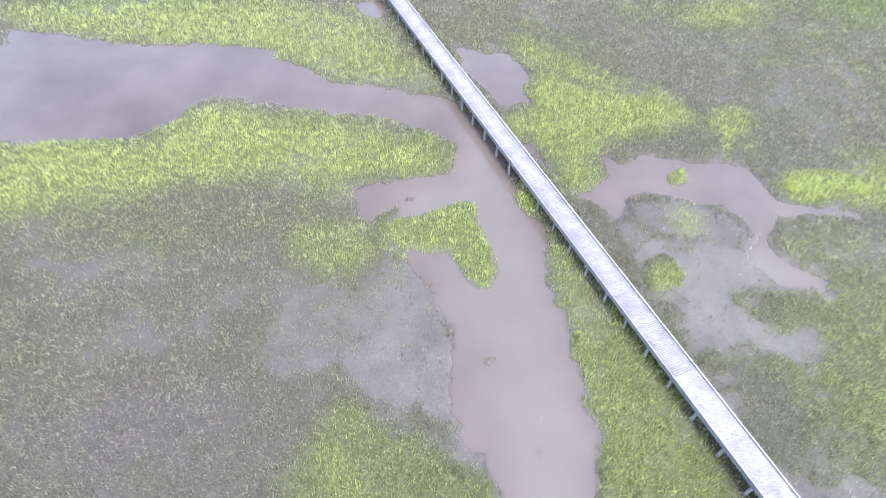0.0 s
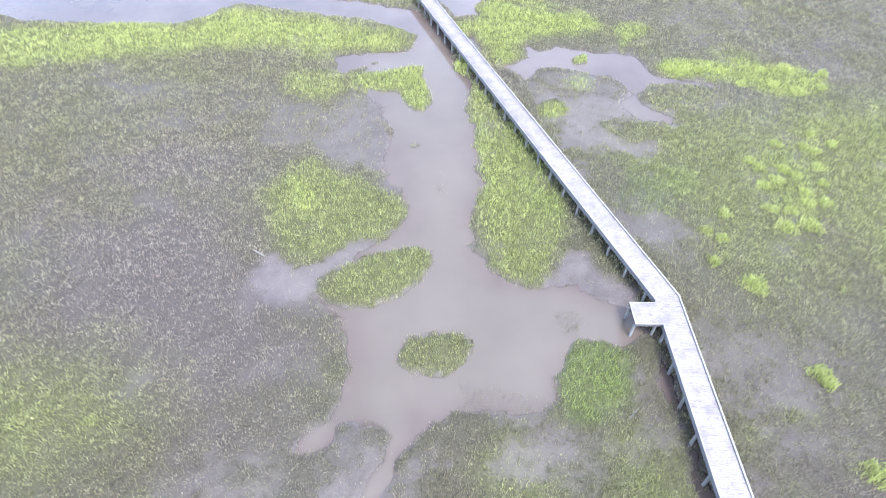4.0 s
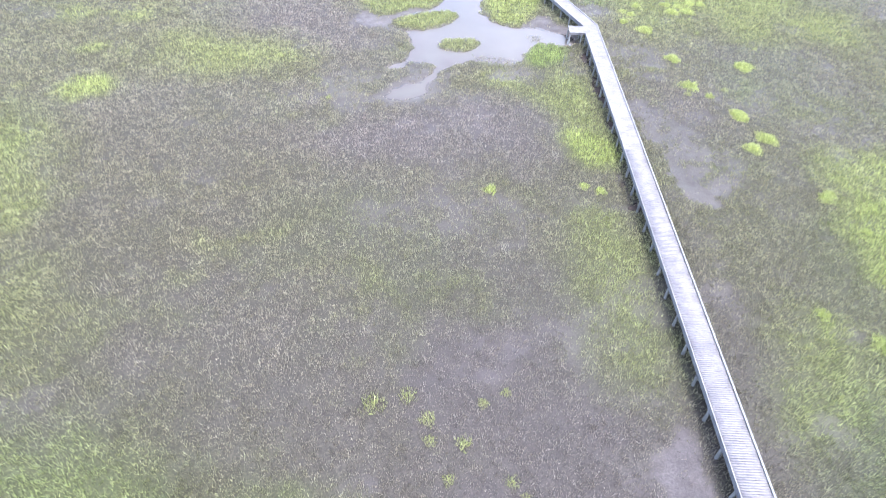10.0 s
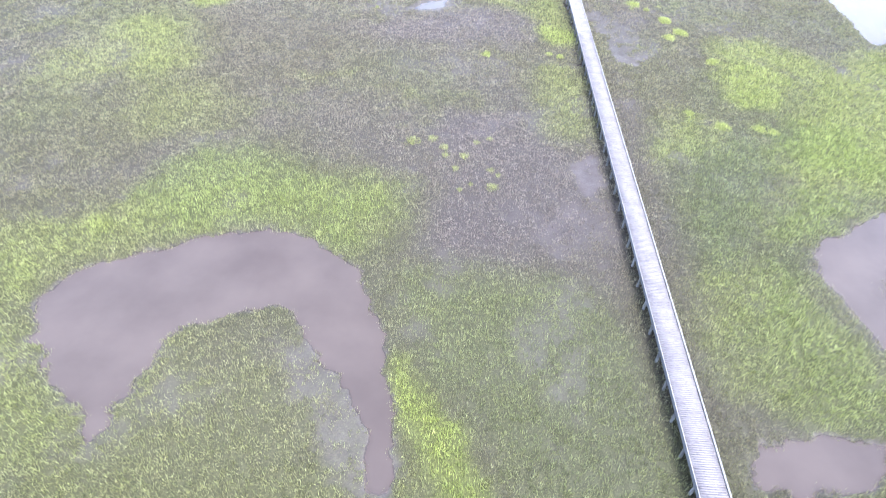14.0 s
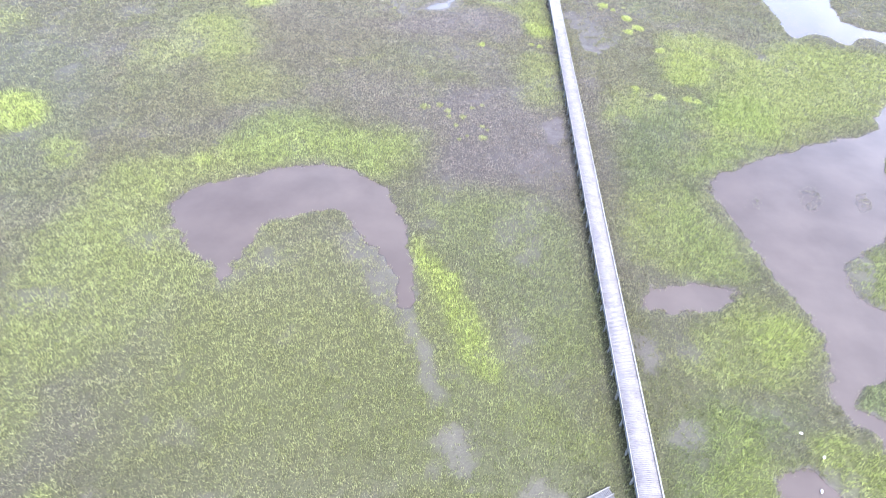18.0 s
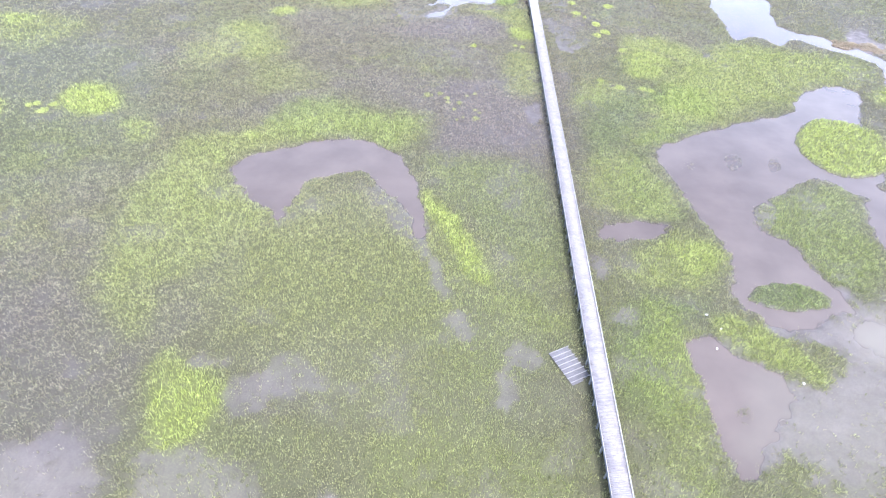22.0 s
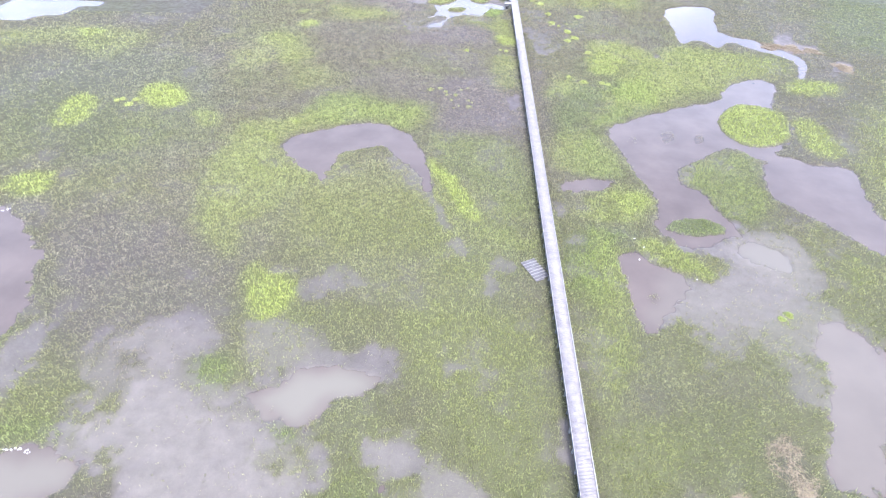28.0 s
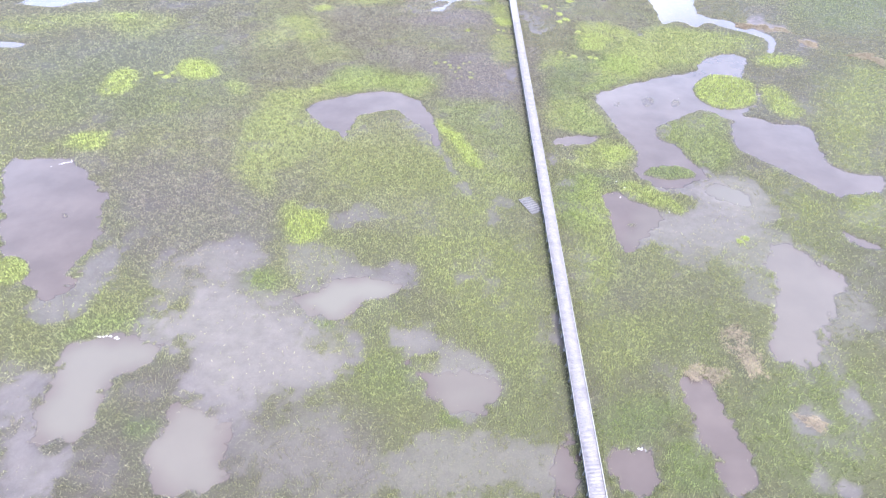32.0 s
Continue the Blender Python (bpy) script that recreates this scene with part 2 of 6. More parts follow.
pool("north pool", [(-12.2, 64.6), (-11.1, 66.0), (-7.8, 66.4), (-7.4, 61.9), (-9.2, 61.4)])
pool("east arm", [(4.9, 43.0), (7.9, 41.3), (9.5, 39.2), (10.0, 36.7), (11.3, 35.7), (12.6, 36.6), (13.2, 39.1), (12.9, 41.4), (14.5, 41.7), (14.8, 40.0), (16.0, 40.1), (17.1, 41.7), (20.5, 41.0), (23.4, 40.7), (25.4, 40.5), (26.7, 39.9), (27.7, 36.8), (28.8, 36.0), (32.6, 36.0), (36.3, 34.8), (36.0, 34.1), (32.9, 34.4), (29.2, 34.3), (26.5, 33.1), (25.5, 30.7), (27.3, 28.8), (29.4, 27.6), (27.8, 26.7), (25.3, 26.8), (23.9, 27.8), (23.7, 30.0), (24.5, 31.2), (24.5, 32.3), (22.7, 34.4), (19.7, 35.5), (17.4, 35.6), (15.5, 35.5), (14.7, 33.5), (13.8, 32.2), (12.5, 33.9), (9.9, 36.4), (6.3, 40.4)])
pool("hook pond", [(-14.6, -81.1), (-15.3, -79.5), (-15.2, -77.7), (-14.4, -76.0), (-12.1, -74.2), (-8.9, -72.0), (-4.5, -69.5), (-1.4, -68.3), (0.6, -68.1), (3.5, -69.1), (6.3, -70.3), (8.2, -71.9), (8.6, -73.2), (10.1, -74.7), (11.4, -77.3), (12.5, -80.2), (13.2, -82.9), (14.0, -85.6), (14.8, -88.5), (14.7, -89.5), (13.4, -89.8), (12.6, -88.2), (12.5, -86.3), (11.2, -84.1), (9.9, -82.6), (8.4, -81.4), (6.6, -79.8), (4.7, -78.0), (3.0, -76.9), (2.1, -78.0), (-0.2, -78.9), (-2.8, -80.0), (-3.6, -81.7), (-3.8, -83.2), (-3.2, -85.0), (-3.8, -86.4), (-4.1, -87.9), (-4.0, -89.3), (-4.7, -89.4), (-5.6, -87.6), (-7.5, -86.9), (-9.6, -85.7), (-11.9, -84.2)])
pool("small east pool", [(36.0, -82.3), (38.3, -81.1), (42.9, -80.5), (45.7, -80.9), (45.0, -82.9), (42.3, -84.8), (38.0, -86.1), (35.6, -85.2)])
pool("east pond", [(44.8, -64.2), (46.7, -60.5), (53.2, -55.8), (60.7, -50.8), (69.5, -46.6), (71.3, -41.0), (75.3, -35.9), (81.7, -32.7), (84.6, -35.6), (83.0, -41.5), (79.8, -47.3), (82.8, -52.8), (82.2, -58.6), (75.5, -68.0), (72.9, -70.4), (68.9, -65.6), (64.3, -68.4), (57.6, -74.9), (56.6, -78.7), (60.7, -82.2), (61.8, -86.0), (63.6, -90.2), (64.7, -92.8), (62.1, -93.3), (58.9, -96.5), (54.7, -97.2), (52.4, -95.2), (50.2, -92.5), (51.9, -89.3), (52.0, -84.6), (48.9, -78.3), (48.2, -74.8), (46.1, -68.2)])
pool("east water", [(72.8, -68.7), (79.1, -66.4), (81.7, -69.6), (89.9, -68.2), (88.0, -77.5), (87.8, -82.7), (89.9, -86.7), (96.9, -86.0), (94.6, -91.7), (88.4, -93.6), (85.8, -95.7), (82.3, -92.0), (78.6, -88.0), (75.5, -84.7), (71.1, -81.3), (71.8, -75.8)])
pool("north east creek", [(64.2, 9.5), (73.5, 13.8), (81.2, 13.0), (77.4, -3.0), (79.9, -8.4), (85.3, -9.2), (89.7, -13.9), (93.0, -16.8), (95.4, -19.7), (95.3, -24.0), (91.6, -32.3), (89.7, -32.7), (92.8, -24.4), (89.6, -19.1), (82.5, -15.3), (79.1, -12.3), (75.1, -18.5), (72.2, -11.8), (65.7, -17.5), (66.0, -5.3)])
pool("deep pool", [(44.5, -100.1), (47.4, -98.6), (48.5, -100.3), (50.2, -101.8), (53.2, -102.5), (54.8, -104.0), (53.4, -107.4), (51.0, -110.9), (49.3, -113.9), (48.4, -115.8), (47.0, -116.0), (46.3, -113.1), (45.2, -110.4), (44.9, -105.7), (44.3, -102.9)])
pool("bright shallows", [(62.7, -94.5), (67.0, -93.8), (70.2, -97.2), (70.0, -100.9), (66.4, -99.7), (62.8, -97.8)])
pool("violet pool", [(68.1, -116.4), (70.8, -109.4), (73.5, -109.0), (75.7, -112.7), (78.3, -114.8), (79.1, -117.2), (76.1, -121.1), (71.6, -128.1), (71.7, -131.0), (68.9, -134.2), (66.3, -133.7), (64.5, -135.3), (63.3, -133.2), (65.8, -128.0), (68.1, -122.3)])
pool("sliver", [(82.5, -104.0), (84.2, -105.2), (88.3, -107.4), (87.5, -109.5), (83.7, -108.8), (82.1, -106.2)])
pool("south pool", [(51.3, -137.8), (52.8, -137.1), (55.1, -137.6), (55.8, -140.4), (57.2, -143.4), (58.0, -147.6), (57.3, -153.0), (53.7, -153.5), (54.6, -149.5), (51.6, -145.7), (51.1, -141.2)])
pool("deck side pool", [(42.4, -150.0), (44.3, -148.8), (46.8, -148.6), (48.0, -151.1), (47.6, -154.4), (42.0, -155.2)])
pool("lilac strip", [(36.9, -146.8), (38.9, -147.6), (39.3, -155.6), (35.8, -156.1), (36.5, -150.8)])
pool("brown puddle", [(17.4, -141.1), (20.1, -142.0), (21.6, -142.6), (27.1, -141.4), (30.7, -143.4), (28.9, -146.8), (26.4, -148.0), (23.8, -148.0), (21.8, -146.3), (20.3, -143.3)])
pool("tan pool", [(0.1, -132.2), (2.9, -130.7), (5.2, -127.4), (10.0, -126.3), (14.4, -127.2), (14.6, -130.6), (10.5, -131.7), (8.8, -134.7), (6.8, -136.0), (4.3, -135.4), (1.5, -134.2)])
pool("white puddle", [(-8.4, -151.6), (-7.0, -150.2), (-2.9, -151.6), (-1.0, -152.8), (2.8, -160.9), (-3.8, -161.9), (-6.4, -160.4), (-8.4, -157.4), (-7.6, -155.2), (-8.3, -153.1)])
pool("south west pool", [(-25.7, -147.6), (-25.2, -144.3), (-22.6, -142.3), (-18.6, -142.3), (-13.7, -143.5), (-12.9, -146.5), (-15.7, -147.4), (-17.1, -148.9), (-15.8, -152.7), (-15.7, -156.8), (-18.4, -157.9), (-20.9, -157.2), (-23.4, -154.6), (-23.9, -150.8)])
pool("west pond", [(-63.5, -107.4), (-60.4, -105.6), (-52.3, -104.3), (-48.0, -105.8), (-43.4, -110.5), (-38.7, -114.0), (-36.5, -117.7), (-33.8, -124.5), (-33.0, -130.9), (-31.1, -136.5), (-32.8, -137.8), (-35.7, -137.2), (-38.4, -135.9), (-41.5, -136.4)])
pool("north west river", [(-117.3, -20.8), (-87.5, -14.6), (-91.9, -21.0), (-95.8, -27.4), (-102.3, -34.1), (-105.3, -36.3)])
pool("west sliver", [(-101.2, -57.7), (-98.5, -57.2), (-93.3, -59.2), (-93.2, -64.4), (-95.2, -65.7)])
pool("ditch pool", [(24.3, -25.8), (25.0, -25.5), (26.3, -28.3), (26.9, -30.9), (25.7, -31.1), (25.0, -28.5)])
pool("ditch", [(22.8, -0.7), (23.5, -4.2), (24.3, -9.2), (25.2, -13.9), (25.5, -18.9), (25.9, -22.8), (25.2, -23.2), (24.7, -19.4), (24.3, -15.0), (23.4, -9.3), (22.3, -5.1)])
mud("grey flat", .55, 2.2, [(-11.1, 24.0), (-8.4, 26.2), (-4.2, 26.8), (-0.6, 24.9), (0.8, 20.9), (1.1, 16.4), (-1.2, 13.7), (-3.2, 14.5), (-4.1, 16.5), (-8.1, 16.7), (-10.8, 19.4)])
mud("grey flat bank", .68, 1.5, [(-7.7, 18.6), (-5.5, 18.3), (-2.6, 15.0), (0.9, 13.2), (3.5, 11.4), (0.9, 22.6), (-1.9, 28.6), (-3.3, 25.3), (-3.6, 20.5)])
mud("gap between the islands", .9, 1.0, [(-5.7, 1.0), (-5.1, 2.6), (-2.9, 3.2), (-0.8, 4.6), (1.7, 6.2), (2.2, 5.7), (0.1, 3.9), (-1.4, 1.9), (-0.6, 0.2), (-2.0, -0.4), (-4.3, -0.2)])
mud("stalk flat", .65, 1.4, [(2.6, -7.3), (5.7, -9.5), (9.3, -10.8), (12.5, -7.2), (16.1, -7.4), (17.0, -9.7), (14.5, -12.3), (10.2, -11.2), (7.9, -12.7), (6.7, -16.0), (4.7, -17.7), (1.1, -18.6), (-0.5, -18.4), (1.1, -15.7), (4.0, -12.1)])
mud("south flat", .55, 3, [(-5.8, -16.6), (-3.5, -11.4), (-0.4, -9.7), (2.0, -12.4), (0.4, -18.7), (-3.1, -19.6)])
mud("west of the broad island", .9, 1.0, [(-5.4, -0.3), (-5.0, 1.9), (-2.2, 3.2), (-0.6, 0.8), (-2.6, -1.2)])
mud("platform flat", .85, 1.0, [(15.6, 3.9), (16.6, 6.5), (18.7, 7.0), (20.7, 4.8), (22.0, 2.7), (21.9, 0.2), (20.6, -2.3), (21.4, -6.2), (20.2, -6.3), (20.4, -1.2), (15.9, -1.3)])
mud("east shallows", .8, 1.6, [(13.6, 32.0), (14.1, 29.7), (14.4, 26.5), (15.4, 25.1), (17.6, 22.4), (20.6, 19.5), (24.2, 20.2), (25.4, 21.5), (24.0, 24.2), (22.5, 26.0), (25.1, 26.5), (28.7, 27.2), (25.2, 30.5), (20.4, 30.8), (17.4, 31.1)])
mud("north bank", .7, 1.2, [(25.6, 39.7), (27.1, 36.6), (24.2, 36.4), (22.6, 39.4)])
mud("deck flat", .7, 1.6, [(15.4, 19.6), (17.9, 20.7), (20.4, 14.0), (23.5, 11.4), (25.9, 12.8), (26.2, 10.6), (23.2, 7.5), (20.8, 10.5), (17.5, 16.3)])
mud("bend flat", .5, 2.5, [(25.5, 1.4), (30.0, 1.8), (34.0, 0.7), (31.9, -4.5), (27.8, -5.6), (25.9, -5.8)])
mud("east flat", .6, 2.5, [(26.7, -12.3), (28.7, -14.0), (32.8, -18.1), (35.3, -20.9), (36.8, -22.9), (35.9, -25.0), (28.6, -25.8), (28.0, -20.3)])
mud("violet flat", .75, 1.5, [(28.6, -24.2), (32.8, -25.5), (35.2, -26.4), (33.7, -29.0), (30.1, -28.4), (28.7, -26.1)])
mud("wet patch", .85, .8, [(26.3, -51.0), (27.6, -50.5), (28.1, -55.3), (27.4, -58.5), (25.9, -58.3), (25.8, -54.7)])
mud("wet ground", .35, 2, [(19.3, -63.5), (21.8, -63.9), (26.4, -56.7), (29.0, -60.5), (29.9, -66.3), (26.4, -68.9), (20.2, -67.9)])
mud("pond shoal", .6, 1.4, [(3.7, -77.7), (7.2, -80.3), (10.0, -82.6), (12.3, -85.6), (13.1, -89.9), (11.5, -90.2), (10.5, -86.7), (7.4, -83.1), (2.5, -80.1)])
mud("pond tail", .62, .9, [(10.4, -84.5), (13.6, -85.9), (15.6, -91.0), (18.1, -94.7), (19.3, -99.0), (17.7, -97.8), (14.6, -92.1)])
mud("raft mud", .62, .9, [(19.0, -100.4), (22.3, -101.1), (23.4, -104.7), (21.8, -105.0), (19.5, -103.6)])
mud("raft pool", .62, .8, [(25.5, -104.6), (27.3, -104.0), (30.3, -105.7), (29.1, -106.9), (25.4, -106.3)])
mud("violet ground", .62, 1.2, [(25.8, -107.7), (28.0, -108.8), (27.7, -111.9), (25.1, -112.8), (25.3, -109.8)])
mud("small mud", .62, .7, [(-5.6, -111.8), (-1.5, -110.8), (-0.4, -111.9), (-3.9, -112.9)])
mud("mud by the bright clump", .62, 1.4, [(-0.1, -112.4), (2.9, -111.3), (5.5, -110.3), (10.7, -112.5), (7.7, -113.6), (3.8, -117.6), (2.1, -117.9)])
mud("lower mud", .62, 1.2, [(17.9, -113.2), (21.4, -112.3), (26.0, -113.3), (18.2, -114.5)])
mud("deck mud", .62, .7, [(36.0, -97.5), (38.7, -97.4), (39.9, -98.8), (37.5, -99.1)])
mud("deck side mud", .62, .7, [(35.4, -87.6), (36.8, -89.5), (36.5, -92.7), (35.5, -92.9)])
mud("deep pool flat", .85, 1.2, [(46.6, -113.1), (50.7, -102.2), (54.9, -103.2), (59.1, -103.7), (62.6, -95.4), (64.9, -98.8), (69.7, -102.2), (67.6, -108.0), (64.0, -107.1), (59.1, -108.0), (52.5, -114.1), (49.6, -115.3)])
mud("west flat", .7, 2.4, [(-21.5, -126.4), (-16.2, -123.5), (-8.4, -122.1), (-4.5, -124.8), (-9.4, -127.5), (-6.5, -132.1), (-15.1, -134.6)])
mud("flat by the clump", .6, 2.0, [(-5.8, -122.3), (3.1, -120.8), (6.8, -124.0), (6.6, -126.5), (0.9, -129.7), (-3.3, -128.2)])
mud("tan pool bank", .8, 1.5, [(0.1, -130.4), (4.5, -126.8), (10.4, -124.6), (14.3, -122.7), (16.4, -126.5), (15.1, -129.5), (0.9, -131.9)])
mud("dark wet ground", .7, 1.5, [(21.2, -123.9), (26.4, -122.4), (28.7, -124.4), (26.2, -125.9), (21.6, -126.1)])
mud("middle flat", .8, 1.2, [(52.6, -105.1), (59.9, -103.9), (63.3, -105.6), (69.6, -104.5), (69.8, -108.8), (62.6, -111.5), (51.9, -114.7), (50.0, -113.0)])
mud("flat isle shore", .7, 1.0, [(61.3, -94.6), (69.0, -90.7), (74.2, -93.4), (73.3, -103.3), (66.4, -105.9), (62.1, -100.4)])
mud("violet flat shore", .6, 2.5, [(54.5, -107.8), (71.1, -105.2), (78.2, -115.0), (81.8, -123.6), (73.0, -130.0), (69.7, -135.9), (62.2, -136.2), (66.6, -119.2), (55.2, -114.7)])
mud("tuft pool", .85, .7, [(64.2, -142.0), (66.1, -141.0), (69.0, -141.7), (68.8, -143.2), (65.5, -144.8), (64.0, -144.7)])
mud("east puddle", .85, .7, [(72.1, -136.4), (73.6, -137.9), (72.3, -141.6), (71.0, -141.4)])
mud("south puddle", .85, .8, [(66.8, -149.7), (68.6, -149.5), (68.5, -151.4), (66.1, -151.7)])
mud("lilac flat", .66, 1.8, [(18.1, -152.9), (23.2, -148.9), (27.9, -150.0), (34.9, -150.4), (37.4, -151.4), (37.3, -155.9), (19.3, -158.6)])
mud("small flat", .85, 1.2, [(14.0, -137.0), (16.7, -135.1), (21.4, -135.9), (22.5, -138.6), (19.2, -140.9), (16.0, -139.5)])
mud("puddle shore", .75, 1.2, [(21.4, -135.9), (27.7, -139.6), (32.1, -143.3), (28.4, -148.4), (23.2, -148.9), (19.4, -144.3)])
mud("pale flat", .88, 2.4, [(-19.3, -141.1), (-16.1, -136.5), (-15.1, -131.8), (-8.7, -130.9), (-5.9, -133.8), (0.6, -133.9), (5.2, -138.3), (9.9, -138.6), (10.3, -143.1), (7.8, -146.9), (2.7, -150.0), (-1.2, -152.2), (-7.1, -149.9), (-8.3, -151.7), (-9.0, -146.0), (-14.0, -142.2)])
mud("pale flat shore", .6, 2.5, [(-23.4, -130.8), (-10.2, -127.5), (8.9, -134.7), (12.6, -143.6), (1.9, -153.2), (-2.5, -152.3), (-15.9, -138.5)])
mud("south west flat", .9, 1.5, [(-30.9, -150.2), (-25.6, -147.7), (-22.8, -155.4), (-19.9, -158.5), (-15.1, -157.8), (-15.1, -163.6), (-20.2, -164.3)])
mud("west shore", .8, 1.5, [(-37.1, -135.2), (-32.3, -133.3), (-33.3, -124.6), (-27.6, -126.4), (-27.0, -134.8), (-28.6, -141.5), (-32.9, -141.1)])
mud("far wet strip", .8, 1.0, [(21.5, -125.2), (25.5, -123.6), (28.1, -124.6), (24.1, -126.2)])
mud("deck shade wet", .85, .8, [(35.6, -130.4), (37.5, -130.1), (37.9, -137.7), (35.9, -134.2)])
mud("south grass flat", .5, 3, [(-1.2, -152.2), (8.5, -149.2), (18.4, -151.4), (19.3, -158.6), (2.9, -161.0)])
mud("pond bar", .9, 2, [(52.2, -74.2), (59.2, -80.1), (60.5, -87.9), (65.6, -92.8), (61.5, -100.0), (56.1, -98.4), (52.4, -95.0), (52.9, -84.5)])
mud("far right shore", .7, 1.2, [(52.2, -145.7), (54.8, -142.3), (55.8, -146.6), (53.6, -148.4)])
mud("gully", .75, 1, [(63.9, -146.1), (66.6, -145.0), (66.2, -149.8), (63.4, -151.5)])
mud("gully head", .7, 1, [(71.4, -136.5), (73.9, -137.0), (72.4, -142.7), (70.0, -142.3)])
mud("wrack bank", .95, 0.6, [(91.1, -6.1), (96.7, -3.4), (95.4, -9.7), (101.2, -10.8), (99.1, -16.5), (88.9, -16.8)])
mud("wrack hollow", .95, 0.6, [(100.9, -19.9), (105.1, -19.7), (105.5, -24.1), (102.5, -27.2), (99.4, -25.9)])
land("forked grass island", [(-4.8, 30.9), (-4.3, 31.7), (-2.1, 32.1), (-0.8, 33.1), (0.5, 33.5), (2.1, 34.4), (2.7, 33.3), (2.8, 31.2), (3.5, 29.8), (4.1, 28.4), (4.3, 26.3), (3.6, 25.1), (2.4, 25.0), (1.8, 26.1), (0.7, 27.3), (0.3, 28.4), (-1.8, 28.1), (-3.6, 28.4), (-4.5, 29.5)])
land("tiny tuft island", [(2.8, 19.6), (3.6, 20.2), (4.3, 19.5), (3.7, 18.7), (3.0, 19.0)])
land("small bright grass island beside the posts", [(5.6, 33.9), (5.7, 35.5), (6.4, 36.6), (7.3, 35.7), (7.6, 34.0), (7.1, 33.0), (6.0, 32.8)])
land("broad grass island", [(-8.8, 10.5), (-7.8, 12.5), (-6.7, 15.4), (-4.6, 16.4), (-3.2, 14.1), (-1.2, 13.7), (1.2, 12.7), (3.3, 12.0), (4.1, 10.5), (3.7, 8.5), (2.1, 6.9), (0.2, 5.9), (-1.4, 4.0), (-2.8, 3.2), (-4.5, 3.6), (-5.9, 5.7), (-7.1, 8.4)])
land("long grass island", [(7.1, 5.7), (6.8, 3.9), (5.5, 1.7), (3.7, 0.4), (2.0, -0.3), (-0.6, 0.2), (-1.5, 1.4), (-1.1, 2.3), (0.5, 4.2), (2.2, 5.6), (4.6, 6.3), (6.2, 6.6)])
land("oval grass island", [(5.3, -3.3), (5.7, -2.2), (6.8, -1.5), (8.6, -1.0), (10.0, -1.3), (10.6, -2.6), (10.2, -3.9), (8.8, -4.8), (7.1, -5.2), (5.8, -4.7)])
land("round green island", [(15.9, -4.5), (16.4, -1.9), (17.6, -0.8), (19.5, -0.5), (20.7, -1.6), (20.8, -3.7), (20.2, -5.5), (18.8, -6.9), (17.2, -7.3), (16.1, -6.2)])
land("sparse dead stalk patch", [(15.2, 0.8), (15.9, 2.0), (17.7, 2.0), (18.1, 0.5), (17.0, -1.0), (16.0, -0.7)])
land("sparse dead stalks in the shallows", [(9.1, -4.6), (10.4, -4.8), (13.0, -4.8), (14.2, -6.3), (13.6, -7.0), (9.8, -7.4)])
land("sparse yellow stalks on the flat", [(10.7, -6.2), (12.4, -5.0), (15.7, -5.2), (15.2, -7.2), (12.1, -8.0)])
land("sparse dead stalks in the creek", [(5.8, 16.3), (7.0, 16.1), (6.8, 14.9), (5.7, 15.0)])
land("sparse thin dead stalks", [(5.4, 14.4), (7.4, 14.5), (7.4, 12.8), (6.1, 12.4)])
land("branching bright grass island", [(7.2, 49.2), (8.5, 52.2), (10.9, 53.4), (11.8, 51.0), (14.6, 50.3), (17.3, 49.6), (19.6, 50.3), (21.3, 50.5), (22.5, 48.3), (24.7, 48.0), (27.5, 48.3), (29.0, 48.0), (27.6, 44.9), (26.3, 43.9), (25.5, 41.1), (24.1, 40.8), (25.0, 43.0), (22.7, 42.2), (20.1, 42.0), (17.6, 42.4), (16.8, 41.7), (15.7, 39.9), (14.5, 40.2), (12.9, 41.4), (13.1, 37.9), (12.3, 36.1), (11.0, 35.6), (9.9, 36.6), (9.4, 39.0), (7.8, 41.3), (5.1, 42.9), (5.2, 45.0), (8.8, 47.9)])
land("round bright tuft island", [(18.7, 38.2), (19.6, 39.7), (20.9, 39.8), (21.1, 38.5), (20.3, 37.2), (19.1, 36.9)])
land("bright tuft bank", [(28.6, 38.8), (30.1, 39.8), (32.0, 39.8), (34.1, 40.0), (36.0, 39.7), (37.1, 38.8), (35.8, 36.9), (33.6, 37.4), (30.7, 36.0), (29.4, 36.4)])
land("sparse grey-green grass island", [(15.3, 34.3), (16.8, 35.3), (20.6, 35.2), (23.0, 34.0), (24.2, 32.5), (23.8, 30.4), (21.3, 30.7), (19.1, 30.9), (17.0, 31.4), (15.4, 32.4)])
land("sparse grass shoal", [(13.8, 32.3), (15.0, 32.7), (16.2, 31.6), (15.8, 29.8), (14.5, 29.4), (13.8, 30.5)])
land("small bright grass shoal", [(15.1, 28.1), (16.6, 29.6), (18.3, 28.3), (17.9, 26.7), (15.8, 25.5), (14.8, 26.5)])
land("rounded bright grass island", [(66.9, -56.9), (70.6, -49.3), (75.2, -46.3), (80.5, -48.3), (82.5, -50.9), (81.6, -57.7), (79.6, -62.4), (72.6, -65.4), (69.0, -62.7)])
land("narrow green grass island", [(52.3, -92.3), (55.0, -89.6), (58.7, -88.9), (61.9, -90.5), (62.4, -92.3), (58.3, -94.0), (54.8, -94.1), (52.9, -93.4)])
land("sparse green weed bed", [(55.0, -62.5), (58.1, -60.5), (58.8, -63.0), (56.8, -66.8), (55.1, -66.3)])
land("sparse weed patch", [(61.2, -62.0), (64.3, -60.2), (64.2, -64.5), (61.1, -66.8)])
land("sparse stalk bank", [(56.7, -74.6), (59.1, -72.6), (60.3, -74.6), (58.5, -79.8), (55.9, -80.9)])
